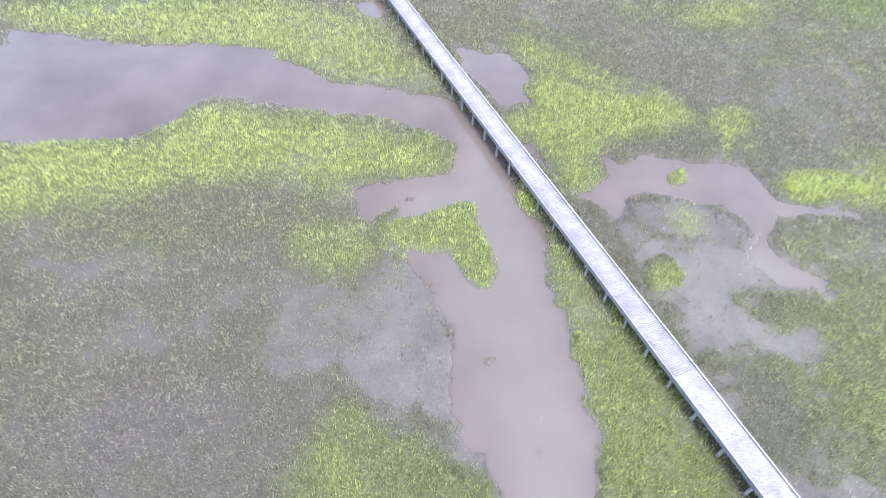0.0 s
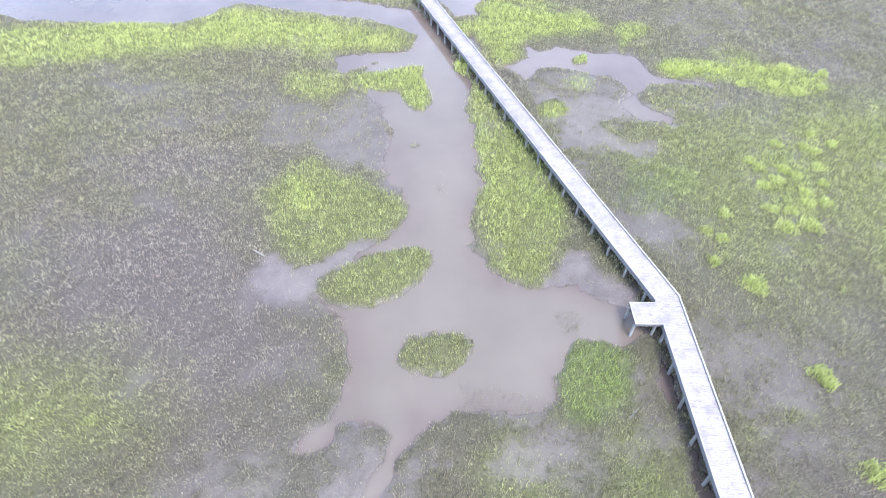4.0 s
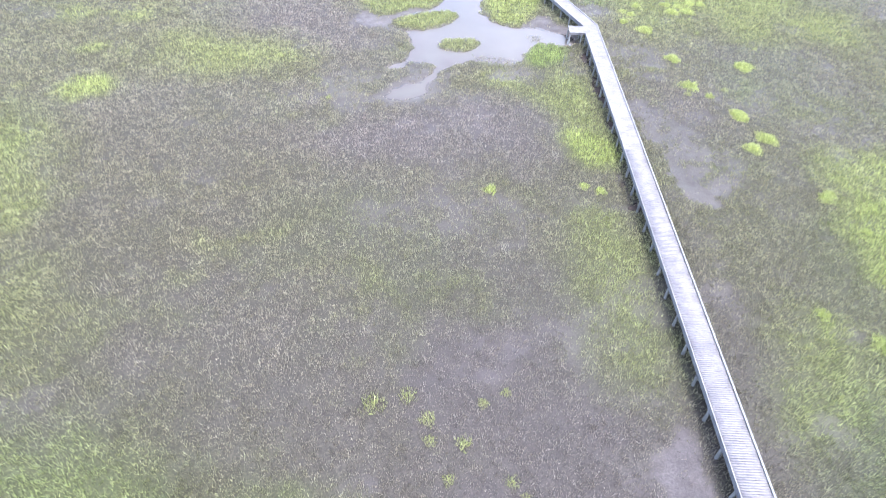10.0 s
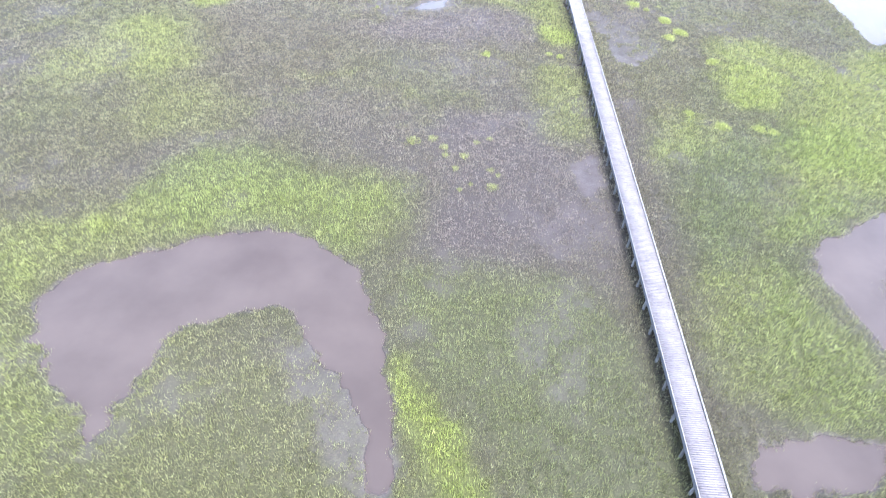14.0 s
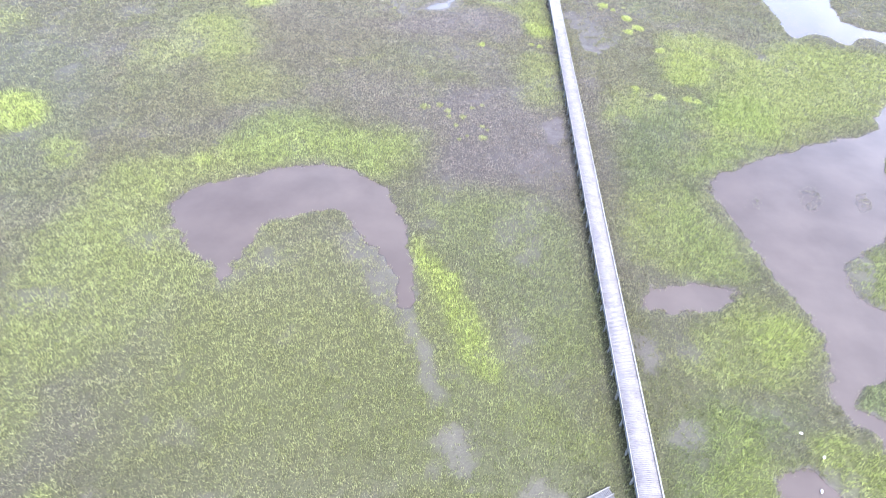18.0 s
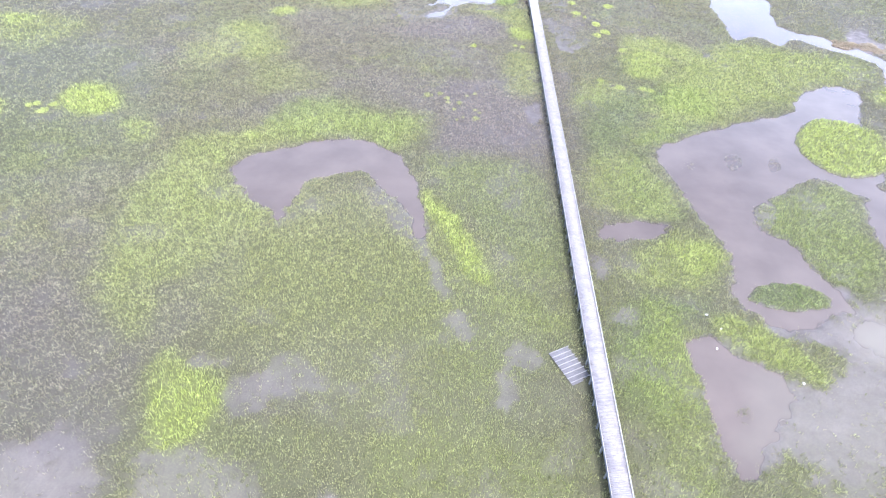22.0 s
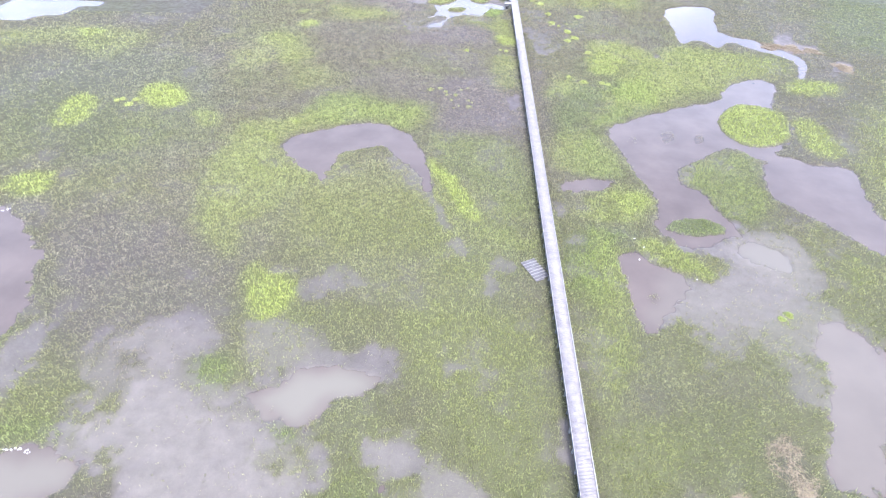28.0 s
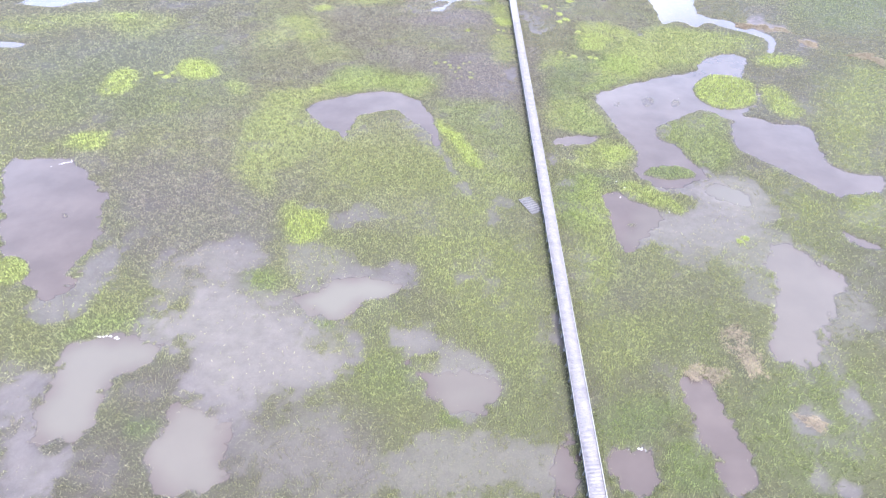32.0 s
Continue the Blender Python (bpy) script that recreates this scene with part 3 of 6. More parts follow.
land("sparse weed strip", [(48.5, -65.9), (50.9, -64.6), (51.1, -66.8), (48.8, -67.9)])
land("sparse green stalk shoal", [(47.6, -108.2), (49.6, -107.1), (50.0, -109.3), (48.4, -110.5)])
land("lime grass islet in the west pond", [(-46.6, -132.6), (-44.2, -130.3), (-40.8, -131.3), (-38.2, -134.3), (-39.8, -136.3), (-43.2, -136.8)])
land("sparse stalk litter", [(-44.0, -119.8), (-42.2, -118.8), (-40.5, -120.7), (-42.2, -121.8)])
tone("dry", .35, 8, [(10.1, -67.7), (18.8, -55.8), (27.7, -54.0), (32.7, -86.5), (15.1, -89.6)])
tone("lime", .62, 2.5, [(-50.6, 61.0), (-13.6, 65.3), (-6.3, 57.4), (0.0, 48.3), (-8.3, 49.1), (-11.7, 49.6), (-13.7, 51.4), (-18.7, 53.6), (-27.9, 52.0), (-29.3, 53.9), (-35.5, 53.5), (-38.0, 55.2), (-48.4, 57.0)])
tone("lime", .72, 2, [(-49.5, 35.6), (-37.6, 37.2), (-30.5, 37.1), (-23.6, 40.7), (-22.0, 43.7), (-16.3, 42.4), (-15.0, 33.9), (-25.8, 33.5), (-32.7, 29.2), (-43.2, 26.2)])
tone("green", .6, 5, [(-53.3, 66.1), (-21.2, 70.0), (-24.0, 60.3), (-36.2, 56.6), (-49.3, 58.7)])
tone("lime", .75, 2.5, [(-38.6, 38.5), (-30.5, 38.8), (-25.0, 40.1), (-22.9, 45.2), (-16.5, 44.1), (-7.6, 43.5), (-1.8, 41.5), (0.3, 39.6), (-0.1, 37.4), (-4.8, 36.1), (-7.4, 34.7), (-8.6, 33.3), (-12.6, 35.0), (-17.3, 35.3), (-22.3, 33.5), (-24.0, 32.1), (-29.9, 30.4), (-34.4, 30.6)])
tone("lime", .6, 1.5, [(-12.4, 29.9), (-10.0, 31.3), (-6.4, 30.7), (-5.1, 28.8), (-5.8, 26.3), (-7.4, 25.6), (-9.9, 26.2)])
tone("olive", .7, 4, [(-20.1, 33.7), (-14.2, 34.2), (-8.4, 32.1), (-12.4, 29.9), (-15.5, 28.5)])
tone("dry", .7, 5, [(-24.7, 12.3), (-22.8, 15.2), (-15.2, 18.0), (-10.7, 16.0), (-9.6, 10.0), (-23.1, 9.3)])
tone("dry", .4, 4, [(-31.3, 24.7), (-26.0, 27.2), (-18.8, 25.6), (-8.3, 21.9), (-6.3, 18.6), (-13.4, 18.1), (-27.3, 17.3)])
tone("lime", .5, 1, [(-8.8, 10.4), (-7.8, 12.4), (-6.7, 15.3), (-4.5, 16.2), (-3.1, 14.0), (-1.2, 13.6), (1.2, 12.6), (3.3, 11.9), (4.1, 10.4), (3.7, 8.4), (2.1, 6.8), (0.2, 5.8), (-1.4, 3.9), (-2.8, 3.1), (-4.5, 3.6), (-5.9, 5.7), (-7.0, 8.3)])
tone("lime", .8, 1.5, [(-7.3, 12.5), (-5.5, 14.0), (-3.0, 11.1), (-3.5, 7.6), (-6.1, 9.5)])
tone("lime", .5, 1, [(7.1, 5.6), (6.8, 3.9), (5.5, 1.6), (3.8, 0.4), (2.0, -0.3), (-0.6, 0.1), (-1.4, 1.3), (-1.1, 2.3), (0.5, 4.1), (2.3, 5.6), (4.6, 6.2), (6.2, 6.5)])
tone("lime", .35, 1, [(5.3, -3.4), (5.7, -2.2), (6.8, -1.5), (8.6, -1.0), (10.0, -1.4), (10.6, -2.6), (10.2, -4.0), (8.7, -4.8), (7.1, -5.2), (5.8, -4.8)])
tone("dry", .75, 5, [(-26.6, 5.4), (-20.0, 9.1), (-12.2, 9.4), (-7.2, 6.0), (-2.3, 0.8), (0.1, -3.0), (-0.0, -8.5), (-10.9, -9.6), (-15.9, -6.2), (-20.4, -4.4)])
tone("green", .8, .8, [(15.9, -4.6), (16.3, -2.0), (17.6, -0.9), (19.5, -0.6), (20.6, -1.7), (20.7, -3.9), (20.2, -5.6), (18.8, -7.0), (17.2, -7.4), (16.1, -6.4)])
tone("lime", .35, .8, [(15.9, -4.6), (16.3, -2.0), (17.6, -0.9), (19.5, -0.6), (20.6, -1.7), (20.7, -3.9), (20.2, -5.6), (18.8, -7.0), (17.2, -7.4), (16.1, -6.4)])
tone("lime", .75, 1, [(-4.8, 30.8), (-4.3, 31.6), (-2.1, 32.0), (-0.8, 33.0), (0.5, 33.4), (2.1, 34.3), (2.7, 33.2), (2.8, 31.1), (3.5, 29.7), (4.1, 28.3), (4.2, 26.2), (3.6, 25.0), (2.4, 24.9), (1.8, 26.0), (0.7, 27.3), (0.3, 28.3), (-1.8, 28.0), (-3.5, 28.3), (-4.5, 29.4)])
tone("lime", .9, .8, [(5.5, 33.8), (5.7, 35.4), (6.4, 36.5), (7.2, 35.6), (7.6, 33.9), (7.1, 32.9), (6.0, 32.7)])
tone("lime", .4, .6, [(2.7, 19.6), (3.6, 20.1), (4.3, 19.5), (3.7, 18.6), (3.0, 19.0)])
tone("lime", .7, 1.2, [(7.4, 30.8), (8.3, 31.5), (10.8, 27.7), (11.0, 23.2), (12.5, 19.8), (13.1, 15.2), (14.0, 11.3), (9.7, 11.0), (9.7, 12.9), (9.4, 15.7), (9.1, 17.5), (9.2, 20.2), (8.6, 21.7), (8.2, 25.0), (7.8, 27.5)])
tone("green", .55, 1.5, [(10.8, 27.7), (14.3, 21.6), (15.4, 17.9), (18.2, 11.8), (14.0, 11.3), (13.1, 15.2), (12.5, 19.8)])
tone("lime", .6, 1.2, [(8.2, 31.1), (9.9, 28.4), (15.3, 18.7), (17.2, 12.9), (16.7, 7.7), (15.6, 3.8), (14.1, 3.2), (11.8, 3.9), (10.2, 5.7), (9.6, 8.0), (9.7, 10.8), (10.3, 14.0), (9.6, 16.6), (9.5, 20.2), (8.7, 24.2)])
tone("lime", .8, 1.5, [(7.2, 49.0), (8.5, 52.0), (10.9, 53.3), (11.8, 50.9), (14.5, 50.2), (17.2, 49.5), (19.6, 50.2), (21.3, 50.3), (22.5, 48.1), (23.1, 46.0), (17.9, 43.9), (12.9, 41.3), (13.0, 37.7), (12.2, 36.0), (11.0, 35.5), (9.9, 36.4), (9.4, 38.9), (7.8, 41.2), (5.1, 42.7), (5.1, 44.8), (8.8, 47.8)])
tone("lime", .8, 1, [(24.5, 47.4), (27.4, 48.2), (28.9, 47.8), (27.5, 44.7), (26.2, 43.8), (25.4, 41.0), (24.1, 40.7), (24.9, 42.9), (24.4, 44.9)])
tone("lime", .6, 2, [(5.9, 59.9), (9.4, 58.0), (12.9, 56.1), (16.2, 54.3), (17.3, 50.0), (14.5, 50.2), (11.4, 52.3), (8.5, 52.5), (6.9, 55.5)])
tone("lime", .95, .6, [(18.7, 38.1), (19.6, 39.6), (20.8, 39.7), (21.0, 38.4), (20.2, 37.1), (19.0, 36.8)])
tone("lime", .9, .8, [(28.6, 38.7), (30.0, 39.6), (31.9, 39.7), (34.0, 39.8), (35.9, 39.6), (36.9, 38.6), (35.7, 36.8), (33.5, 37.3), (30.6, 35.9), (29.3, 36.3)])
tone("lime", .8, .8, [(17.5, 33.1), (19.0, 34.5), (20.8, 34.3), (21.2, 32.5), (19.1, 31.1), (17.7, 31.6)])
tone("lime", .75, .8, [(15.0, 28.0), (16.6, 29.5), (18.3, 28.2), (17.9, 26.6), (15.8, 25.5), (14.8, 26.4)])
tone("lime", .5, 2.5, [(35.6, 42.6), (39.7, 43.0), (38.7, 40.6), (36.0, 41.1)])
tone("lime", .55, 3, [(26.0, 67.1), (32.2, 70.5), (39.4, 71.3), (33.1, 64.0), (27.1, 63.4)])
tone("green", .6, 6, [(42.5, 80.9), (68.2, 84.1), (58.4, 65.5), (38.9, 65.9)])
tone("dry", .3, 5, [(12.5, 64.3), (24.9, 61.9), (45.6, 56.2), (40.5, 44.6), (28.7, 43.6), (22.1, 49.0), (17.4, 54.4)])
tone("lime", .3, 4, [(27.2, 32.9), (35.6, 33.6), (29.9, 20.9), (26.5, 20.7), (25.4, 26.1)])
tone("green", .6, 3, [(21.5, 17.9), (25.9, 19.0), (28.8, 18.4), (26.2, 12.6), (22.0, 12.3)])
tone("lime", .35, 6, [(24.8, 27.1), (37.6, 31.6), (46.0, 29.9), (35.1, 3.6), (31.1, 4.5), (26.1, 6.7), (25.5, 13.3), (22.2, 20.3)])
tone("lime", .75, 1.2, [(28.3, 37.6), (30.5, 39.6), (33.8, 38.4), (38.5, 42.5), (41.2, 39.4), (46.4, 40.7), (46.9, 35.8), (42.1, 33.6), (38.0, 34.6), (34.9, 35.8), (30.4, 36.2)])
tone("lime", .55, 2.5, [(35.4, 24.3), (42.6, 30.4), (46.0, 29.9), (38.8, 12.5), (34.9, 12.0), (33.3, 14.8)])
tone("dry", .45, 3, [(23.0, 11.2), (27.1, 12.9), (27.7, 6.9), (30.4, 3.5), (26.3, 3.1), (24.5, 6.6)])
tone("lime", .45, 6, [(37.4, 29.9), (52.7, 35.8), (58.9, 30.8), (49.0, 6.9), (43.9, 5.3), (40.6, 11.1), (34.1, 14.2)])
tone("green", .4, 6, [(58.8, 53.7), (81.2, 58.2), (62.8, 21.1), (55.4, 22.3)])
tone("lime", .45, 4, [(-27.6, -7.0), (-22.3, -7.7), (-13.2, -7.1), (-8.6, -9.1), (-9.6, -12.4), (-14.0, -14.7), (-17.0, -16.7), (-21.1, -16.8)])
tone("dry", .85, 5, [(-4.0, -21.2), (3.3, -18.0), (10.4, -13.5), (16.5, -14.8), (19.0, -18.2), (20.1, -22.5), (21.0, -26.8), (-3.2, -29.7), (-3.8, -24.4)])
tone("dry", .55, 6, [(-20.5, -17.7), (-9.6, -15.2), (-0.8, -17.1), (-4.0, -21.2), (-1.7, -29.5), (-11.9, -30.7)])
tone("lime", .42, 1.6, [(10.3, -11.9), (12.6, -8.6), (14.8, -9.5), (16.1, -11.1), (18.5, -13.5), (19.0, -11.3), (18.3, -7.8), (20.6, -6.2), (21.7, -9.2), (22.6, -11.9), (23.9, -14.8), (24.9, -17.9), (25.5, -22.2), (25.6, -25.3), (22.7, -26.0), (21.2, -24.8), (20.2, -22.1), (20.1, -18.9), (18.4, -16.0), (14.5, -13.5)])
tone("dry", .5, 5, [(26.9, -5.3), (32.4, -4.5), (37.7, -8.7), (38.6, -18.2), (36.1, -24.4), (30.6, -25.0), (28.7, -16.9)])
tone("green", .35, 4, [(37.8, -4.4), (45.6, -1.3), (41.4, -11.5), (38.6, -11.8)])
tone("lime", .85, 1.2, [(20.0, -19.8), (21.5, -18.8), (23.8, -20.8), (25.6, -22.0), (25.3, -24.9), (23.4, -26.0), (21.6, -25.8), (20.4, -23.6)])
tone("lime", .45, 2.5, [(18.0, -10.1), (22.6, -8.2), (24.6, -17.4), (20.0, -19.0)])
tone("lime", .35, 2, [(23.1, -34.6), (26.3, -34.1), (28.1, -43.9), (27.7, -45.9), (25.0, -45.0), (23.6, -40.8)])
tone("lime", .75, 1.5, [(-30.6, -21.8), (-29.4, -18.8), (-26.9, -18.8), (-25.8, -21.9), (-27.9, -23.6)])
tone("lime", .6, 2, [(-42.4, -4.7), (-39.2, -2.6), (-37.2, -5.1), (-40.8, -7.2)])
tone("lime", .6, 1.5, [(-35.2, -13.5), (-32.2, -10.6), (-31.2, -12.2), (-33.7, -14.9)])
tone("lime", .5, 2, [(-36.6, -3.5), (-32.9, -0.5), (-29.9, -3.6), (-32.9, -6.3)])
tone("lime", .45, 3, [(-24.4, -11.5), (-21.1, -8.4), (-12.3, -9.1), (-11.3, -13.4), (-17.7, -15.6)])
tone("lime", .5, 5, [(45.9, 15.0), (62.3, 18.4), (56.0, 2.7), (50.7, 8.3)])
tone("lime", .55, 3, [(43.6, -21.9), (46.7, -20.7), (44.4, -26.3), (43.5, -24.6)])
tone("olive", .6, 6, [(-27.5, -26.4), (-9.1, -23.2), (-0.3, -35.1), (-5.9, -40.9), (-16.4, -42.5)])
tone("lime", .5, 4, [(-41.6, -29.7), (-31.0, -25.9), (-21.8, -39.3), (-21.7, -45.2), (-27.8, -48.2)])
tone("lime", .3, 4, [(-27.8, -48.2), (-20.2, -43.0), (-13.0, -51.0), (-12.7, -55.8), (-19.3, -59.5)])
tone("lime", .7, 1.5, [(-31.3, -22.9), (-31.1, -19.6), (-27.8, -18.8), (-26.2, -21.8), (-28.9, -24.7)])
tone("dry", .55, 6, [(-12.4, -49.3), (0.6, -39.9), (12.7, -49.8), (18.0, -60.3), (21.7, -64.0), (27.9, -68.4), (29.3, -69.2), (12.8, -71.8), (11.5, -65.8), (7.2, -60.2), (-3.8, -55.5)])
tone("dry", .8, 5, [(4.6, -45.3), (21.7, -42.0), (25.7, -49.4), (30.4, -62.5), (30.6, -68.6), (12.7, -71.5), (12.4, -61.2)])
tone("lime", .45, 3, [(21.7, -30.5), (26.1, -32.8), (28.0, -42.4), (28.5, -47.5), (23.5, -49.8), (21.7, -43.6)])
tone("green", .55, 4, [(-13.9, -59.7), (-7.9, -56.2), (0.0, -60.5), (7.9, -60.1), (9.3, -64.1), (7.0, -67.3), (5.5, -69.1), (1.6, -67.8), (-2.5, -68.2), (-10.2, -71.7), (-14.5, -66.0)])
tone("lime", .35, 4, [(-13.9, -59.7), (-7.9, -56.2), (0.0, -60.5), (7.9, -60.1), (9.3, -64.1), (7.0, -67.3), (5.5, -69.1), (1.6, -67.8), (-2.5, -68.2), (-10.2, -71.7), (-14.5, -66.0)])
tone("lime", .7, 2, [(43.9, -21.1), (48.1, -25.1), (53.5, -28.4), (52.0, -32.6), (47.8, -31.5), (44.6, -27.5)])
tone("lime", .75, 1.5, [(42.8, -34.4), (48.2, -33.3), (48.4, -36.0), (44.4, -39.3), (42.6, -37.1)])
tone("lime", .7, 1.2, [(37.2, -41.5), (39.4, -40.3), (38.7, -44.9), (36.9, -45.3)])
tone("green", .5, 5, [(34.9, -48.3), (49.6, -39.1), (39.2, -67.5), (34.6, -68.2), (33.4, -59.4)])
tone("dry", .6, 2.5, [(29.4, -26.6), (32.7, -48.8), (33.5, -53.4), (34.0, -68.3), (32.1, -68.6), (31.3, -54.9), (29.3, -38.8)])
tone("lime", .5, 3, [(-23.3, -72.7), (-19.6, -70.5), (-14.8, -67.9), (-12.3, -62.1), (-2.5, -61.1), (8.1, -58.9), (10.2, -63.8), (8.6, -69.4), (3.4, -68.6), (-0.8, -68.3), (-8.3, -72.0), (-14.9, -77.2), (-15.0, -79.7), (-16.3, -81.6)])
tone("lime", .85, 1.5, [(-17.2, -70.0), (-14.3, -68.6), (-12.7, -71.4), (-14.6, -73.2)])
tone("lime", .65, 2, [(-22.3, -74.0), (-19.6, -73.5), (-15.3, -76.7), (-14.4, -81.3), (-16.3, -81.6)])
tone("lime", .7, 2, [(-11.7, -87.6), (-8.2, -86.9), (-5.9, -87.4), (-4.4, -90.2), (-4.0, -93.0), (-7.1, -93.5)])
tone("dry", .65, 2.5, [(-3.2, -82.3), (3.0, -78.0), (7.6, -81.3), (11.3, -85.9), (11.9, -90.2), (-2.4, -92.7), (-3.6, -89.7), (-2.8, -85.9)])
tone("lime", .75, 1, [(12.5, -79.9), (13.9, -82.9), (15.5, -85.1), (17.8, -85.5), (20.3, -86.5), (20.9, -88.6), (17.7, -89.1), (16.0, -87.3), (14.1, -85.4)])
tone("lime", .45, 2.5, [(36.4, -39.8), (40.1, -40.3), (42.0, -47.0), (35.6, -51.4), (31.1, -52.4)])
tone("lime", .6, 3, [(42.7, -23.3), (52.5, -27.8), (60.4, -37.4), (63.6, -28.5), (57.6, -21.7), (47.6, -16.6)])
tone("lime", .7, 1.5, [(44.2, -31.1), (50.3, -31.3), (50.2, -36.9), (44.0, -39.5)])
tone("green", .7, 3, [(43.7, -40.8), (55.8, -38.9), (57.7, -44.9), (55.4, -51.3), (47.1, -49.1)])
tone("green", .6, 3, [(45.0, -53.4), (55.1, -52.3), (54.1, -55.1), (49.1, -60.1), (45.4, -61.6), (42.1, -61.5)])
tone("lime", .45, 3, [(45.0, -53.4), (55.1, -52.3), (54.1, -55.1), (49.1, -60.1), (45.4, -61.6), (42.1, -61.5)])
tone("green", .5, 4, [(42.1, -61.5), (45.7, -62.3), (44.3, -67.2), (46.0, -69.9), (47.9, -72.3), (45.0, -80.6), (39.8, -78.2), (37.4, -71.5)])
tone("lime", .35, 3, [(41.7, -70.7), (45.3, -72.3), (47.0, -75.0), (45.0, -80.6), (39.6, -79.1)])
tone("dry", .45, 3, [(30.9, -45.9), (35.8, -68.2), (37.1, -78.6), (35.7, -80.6), (33.4, -76.5), (31.3, -56.1)])
tone("dry", .5, 5, [(19.4, -62.8), (24.9, -52.6), (28.7, -56.7), (31.7, -77.3), (32.4, -83.6), (24.8, -87.2), (21.0, -81.6), (18.3, -71.5)])
tone("lime", .5, 3, [(-26.0, -72.4), (-20.1, -72.6), (-16.0, -76.0), (-14.0, -81.8), (-9.1, -87.5), (-5.1, -88.8), (-3.9, -93.2), (-11.7, -95.6), (-20.6, -91.8), (-25.4, -83.0)])
tone("lime", .25, 3, [(10.5, -71.8), (14.9, -70.9), (26.7, -68.5), (31.8, -81.4), (32.9, -93.6), (27.8, -94.5), (22.7, -88.9), (17.0, -84.4)])
tone("green", .35, 3, [(10.5, -71.8), (14.9, -70.9), (26.7, -68.5), (31.8, -81.4), (32.9, -93.6), (27.8, -94.5), (22.7, -88.9), (17.0, -84.4)])
tone("lime", .95, 1.2, [(12.0, -77.8), (15.4, -82.6), (19.0, -85.0), (21.5, -89.2), (23.8, -94.5), (23.4, -96.1), (20.0, -96.0), (18.1, -91.6), (15.4, -86.7), (13.5, -85.1)])
tone("lime", .5, 2, [(18.9, -96.2), (23.4, -96.1), (28.0, -97.4), (33.3, -99.2), (33.2, -102.4), (28.2, -103.3), (22.9, -101.1)])
tone("olive", .55, 6, [(-5.6, -82.5), (1.8, -78.6), (11.1, -87.5), (17.8, -96.5), (18.7, -101.9), (8.6, -107.6), (0.8, -109.0), (-5.8, -106.5), (-5.9, -94.5)])
tone("dry", .35, 5, [(-13.9, -102.5), (-8.9, -98.5), (-1.9, -103.1), (-4.6, -108.8), (-10.8, -107.5)])
tone("dry", .55, 4, [(-35.6, -90.7), (-28.0, -91.3), (-15.7, -99.8), (-21.4, -104.0), (-22.6, -107.0)])
tone("lime", .45, 2.5, [(-21.4, -104.0), (-20.1, -100.6), (-12.8, -105.2), (-11.0, -108.1), (-15.3, -108.3)])
tone("lime", .95, 1.5, [(-8.9, -114.7), (-7.8, -110.6), (-5.1, -112.6), (-1.1, -112.4), (0.9, -115.9), (-2.0, -118.7), (-5.7, -119.4)])
tone("lime", .5, 1.5, [(23.5, -107.1), (25.5, -107.3), (25.4, -110.9), (21.4, -112.1), (23.0, -110.4)])
tone("dry", .5, 4, [(-1.5, -110.6), (7.4, -104.1), (19.3, -105.5), (24.3, -113.9), (4.7, -117.5)])
tone("dry", .5, 3, [(24.6, -108.0), (30.3, -106.9), (34.0, -108.3), (34.7, -112.0), (26.0, -113.6)])
tone("lime", .6, 2, [(40.8, -87.2), (48.6, -83.0), (51.3, -86.8), (49.5, -92.6), (41.2, -93.5)])
tone("green", .7, 3, [(36.1, -95.9), (49.3, -93.4), (42.8, -101.2), (43.3, -106.6), (44.3, -110.3), (36.9, -111.6)])
tone("lime", .5, 2, [(34.0, -70.9), (44.4, -67.5), (49.3, -75.9), (42.8, -80.3), (33.8, -79.0)])
tone("lime", .75, 1.2, [(47.6, -96.3), (51.0, -96.2), (54.8, -97.5), (56.9, -99.9), (59.1, -103.4), (57.1, -104.2), (54.4, -102.6), (50.1, -101.6), (48.0, -98.7)])
tone("lime", .85, 1, [(66.8, -57.1), (70.5, -49.5), (75.2, -46.5), (80.3, -48.5), (82.3, -51.1), (81.5, -57.8), (79.5, -62.5), (72.5, -65.5), (69.0, -62.9)])
tone("green", .6, 1, [(52.2, -92.4), (55.0, -89.7), (58.7, -89.0), (61.8, -90.6), (62.4, -92.4), (58.2, -94.1), (54.8, -94.2), (52.9, -93.5)])
tone("green", .45, 2, [(57.0, -75.4), (64.2, -68.4), (71.8, -66.1), (72.7, -70.8), (70.3, -78.4), (71.5, -86.2), (67.0, -89.9), (62.7, -89.9), (61.1, -84.9), (57.3, -79.8)])
tone("lime", .35, 2, [(57.0, -75.4), (64.2, -68.4), (71.8, -66.1), (72.7, -70.8), (70.3, -78.4), (71.5, -86.2), (67.0, -89.9), (62.7, -89.9), (61.1, -84.9), (57.3, -79.8)])
tone("lime", .85, 2, [(85.0, -36.1), (92.3, -31.8), (100.4, -33.2), (95.8, -39.6), (85.9, -41.4)])
tone("lime", .8, 2, [(83.2, -50.8), (87.5, -51.2), (90.4, -61.7), (86.5, -67.4), (81.8, -63.3)])
tone("lime", .6, 4, [(47.6, -37.3), (62.8, -18.0), (76.3, -18.9), (89.4, -19.8), (89.3, -29.4), (70.4, -41.6), (58.2, -51.7), (46.2, -58.8)])
tone("lime", .7, 2.5, [(42.9, -25.3), (49.8, -24.0), (48.9, -37.1), (43.7, -38.0)])
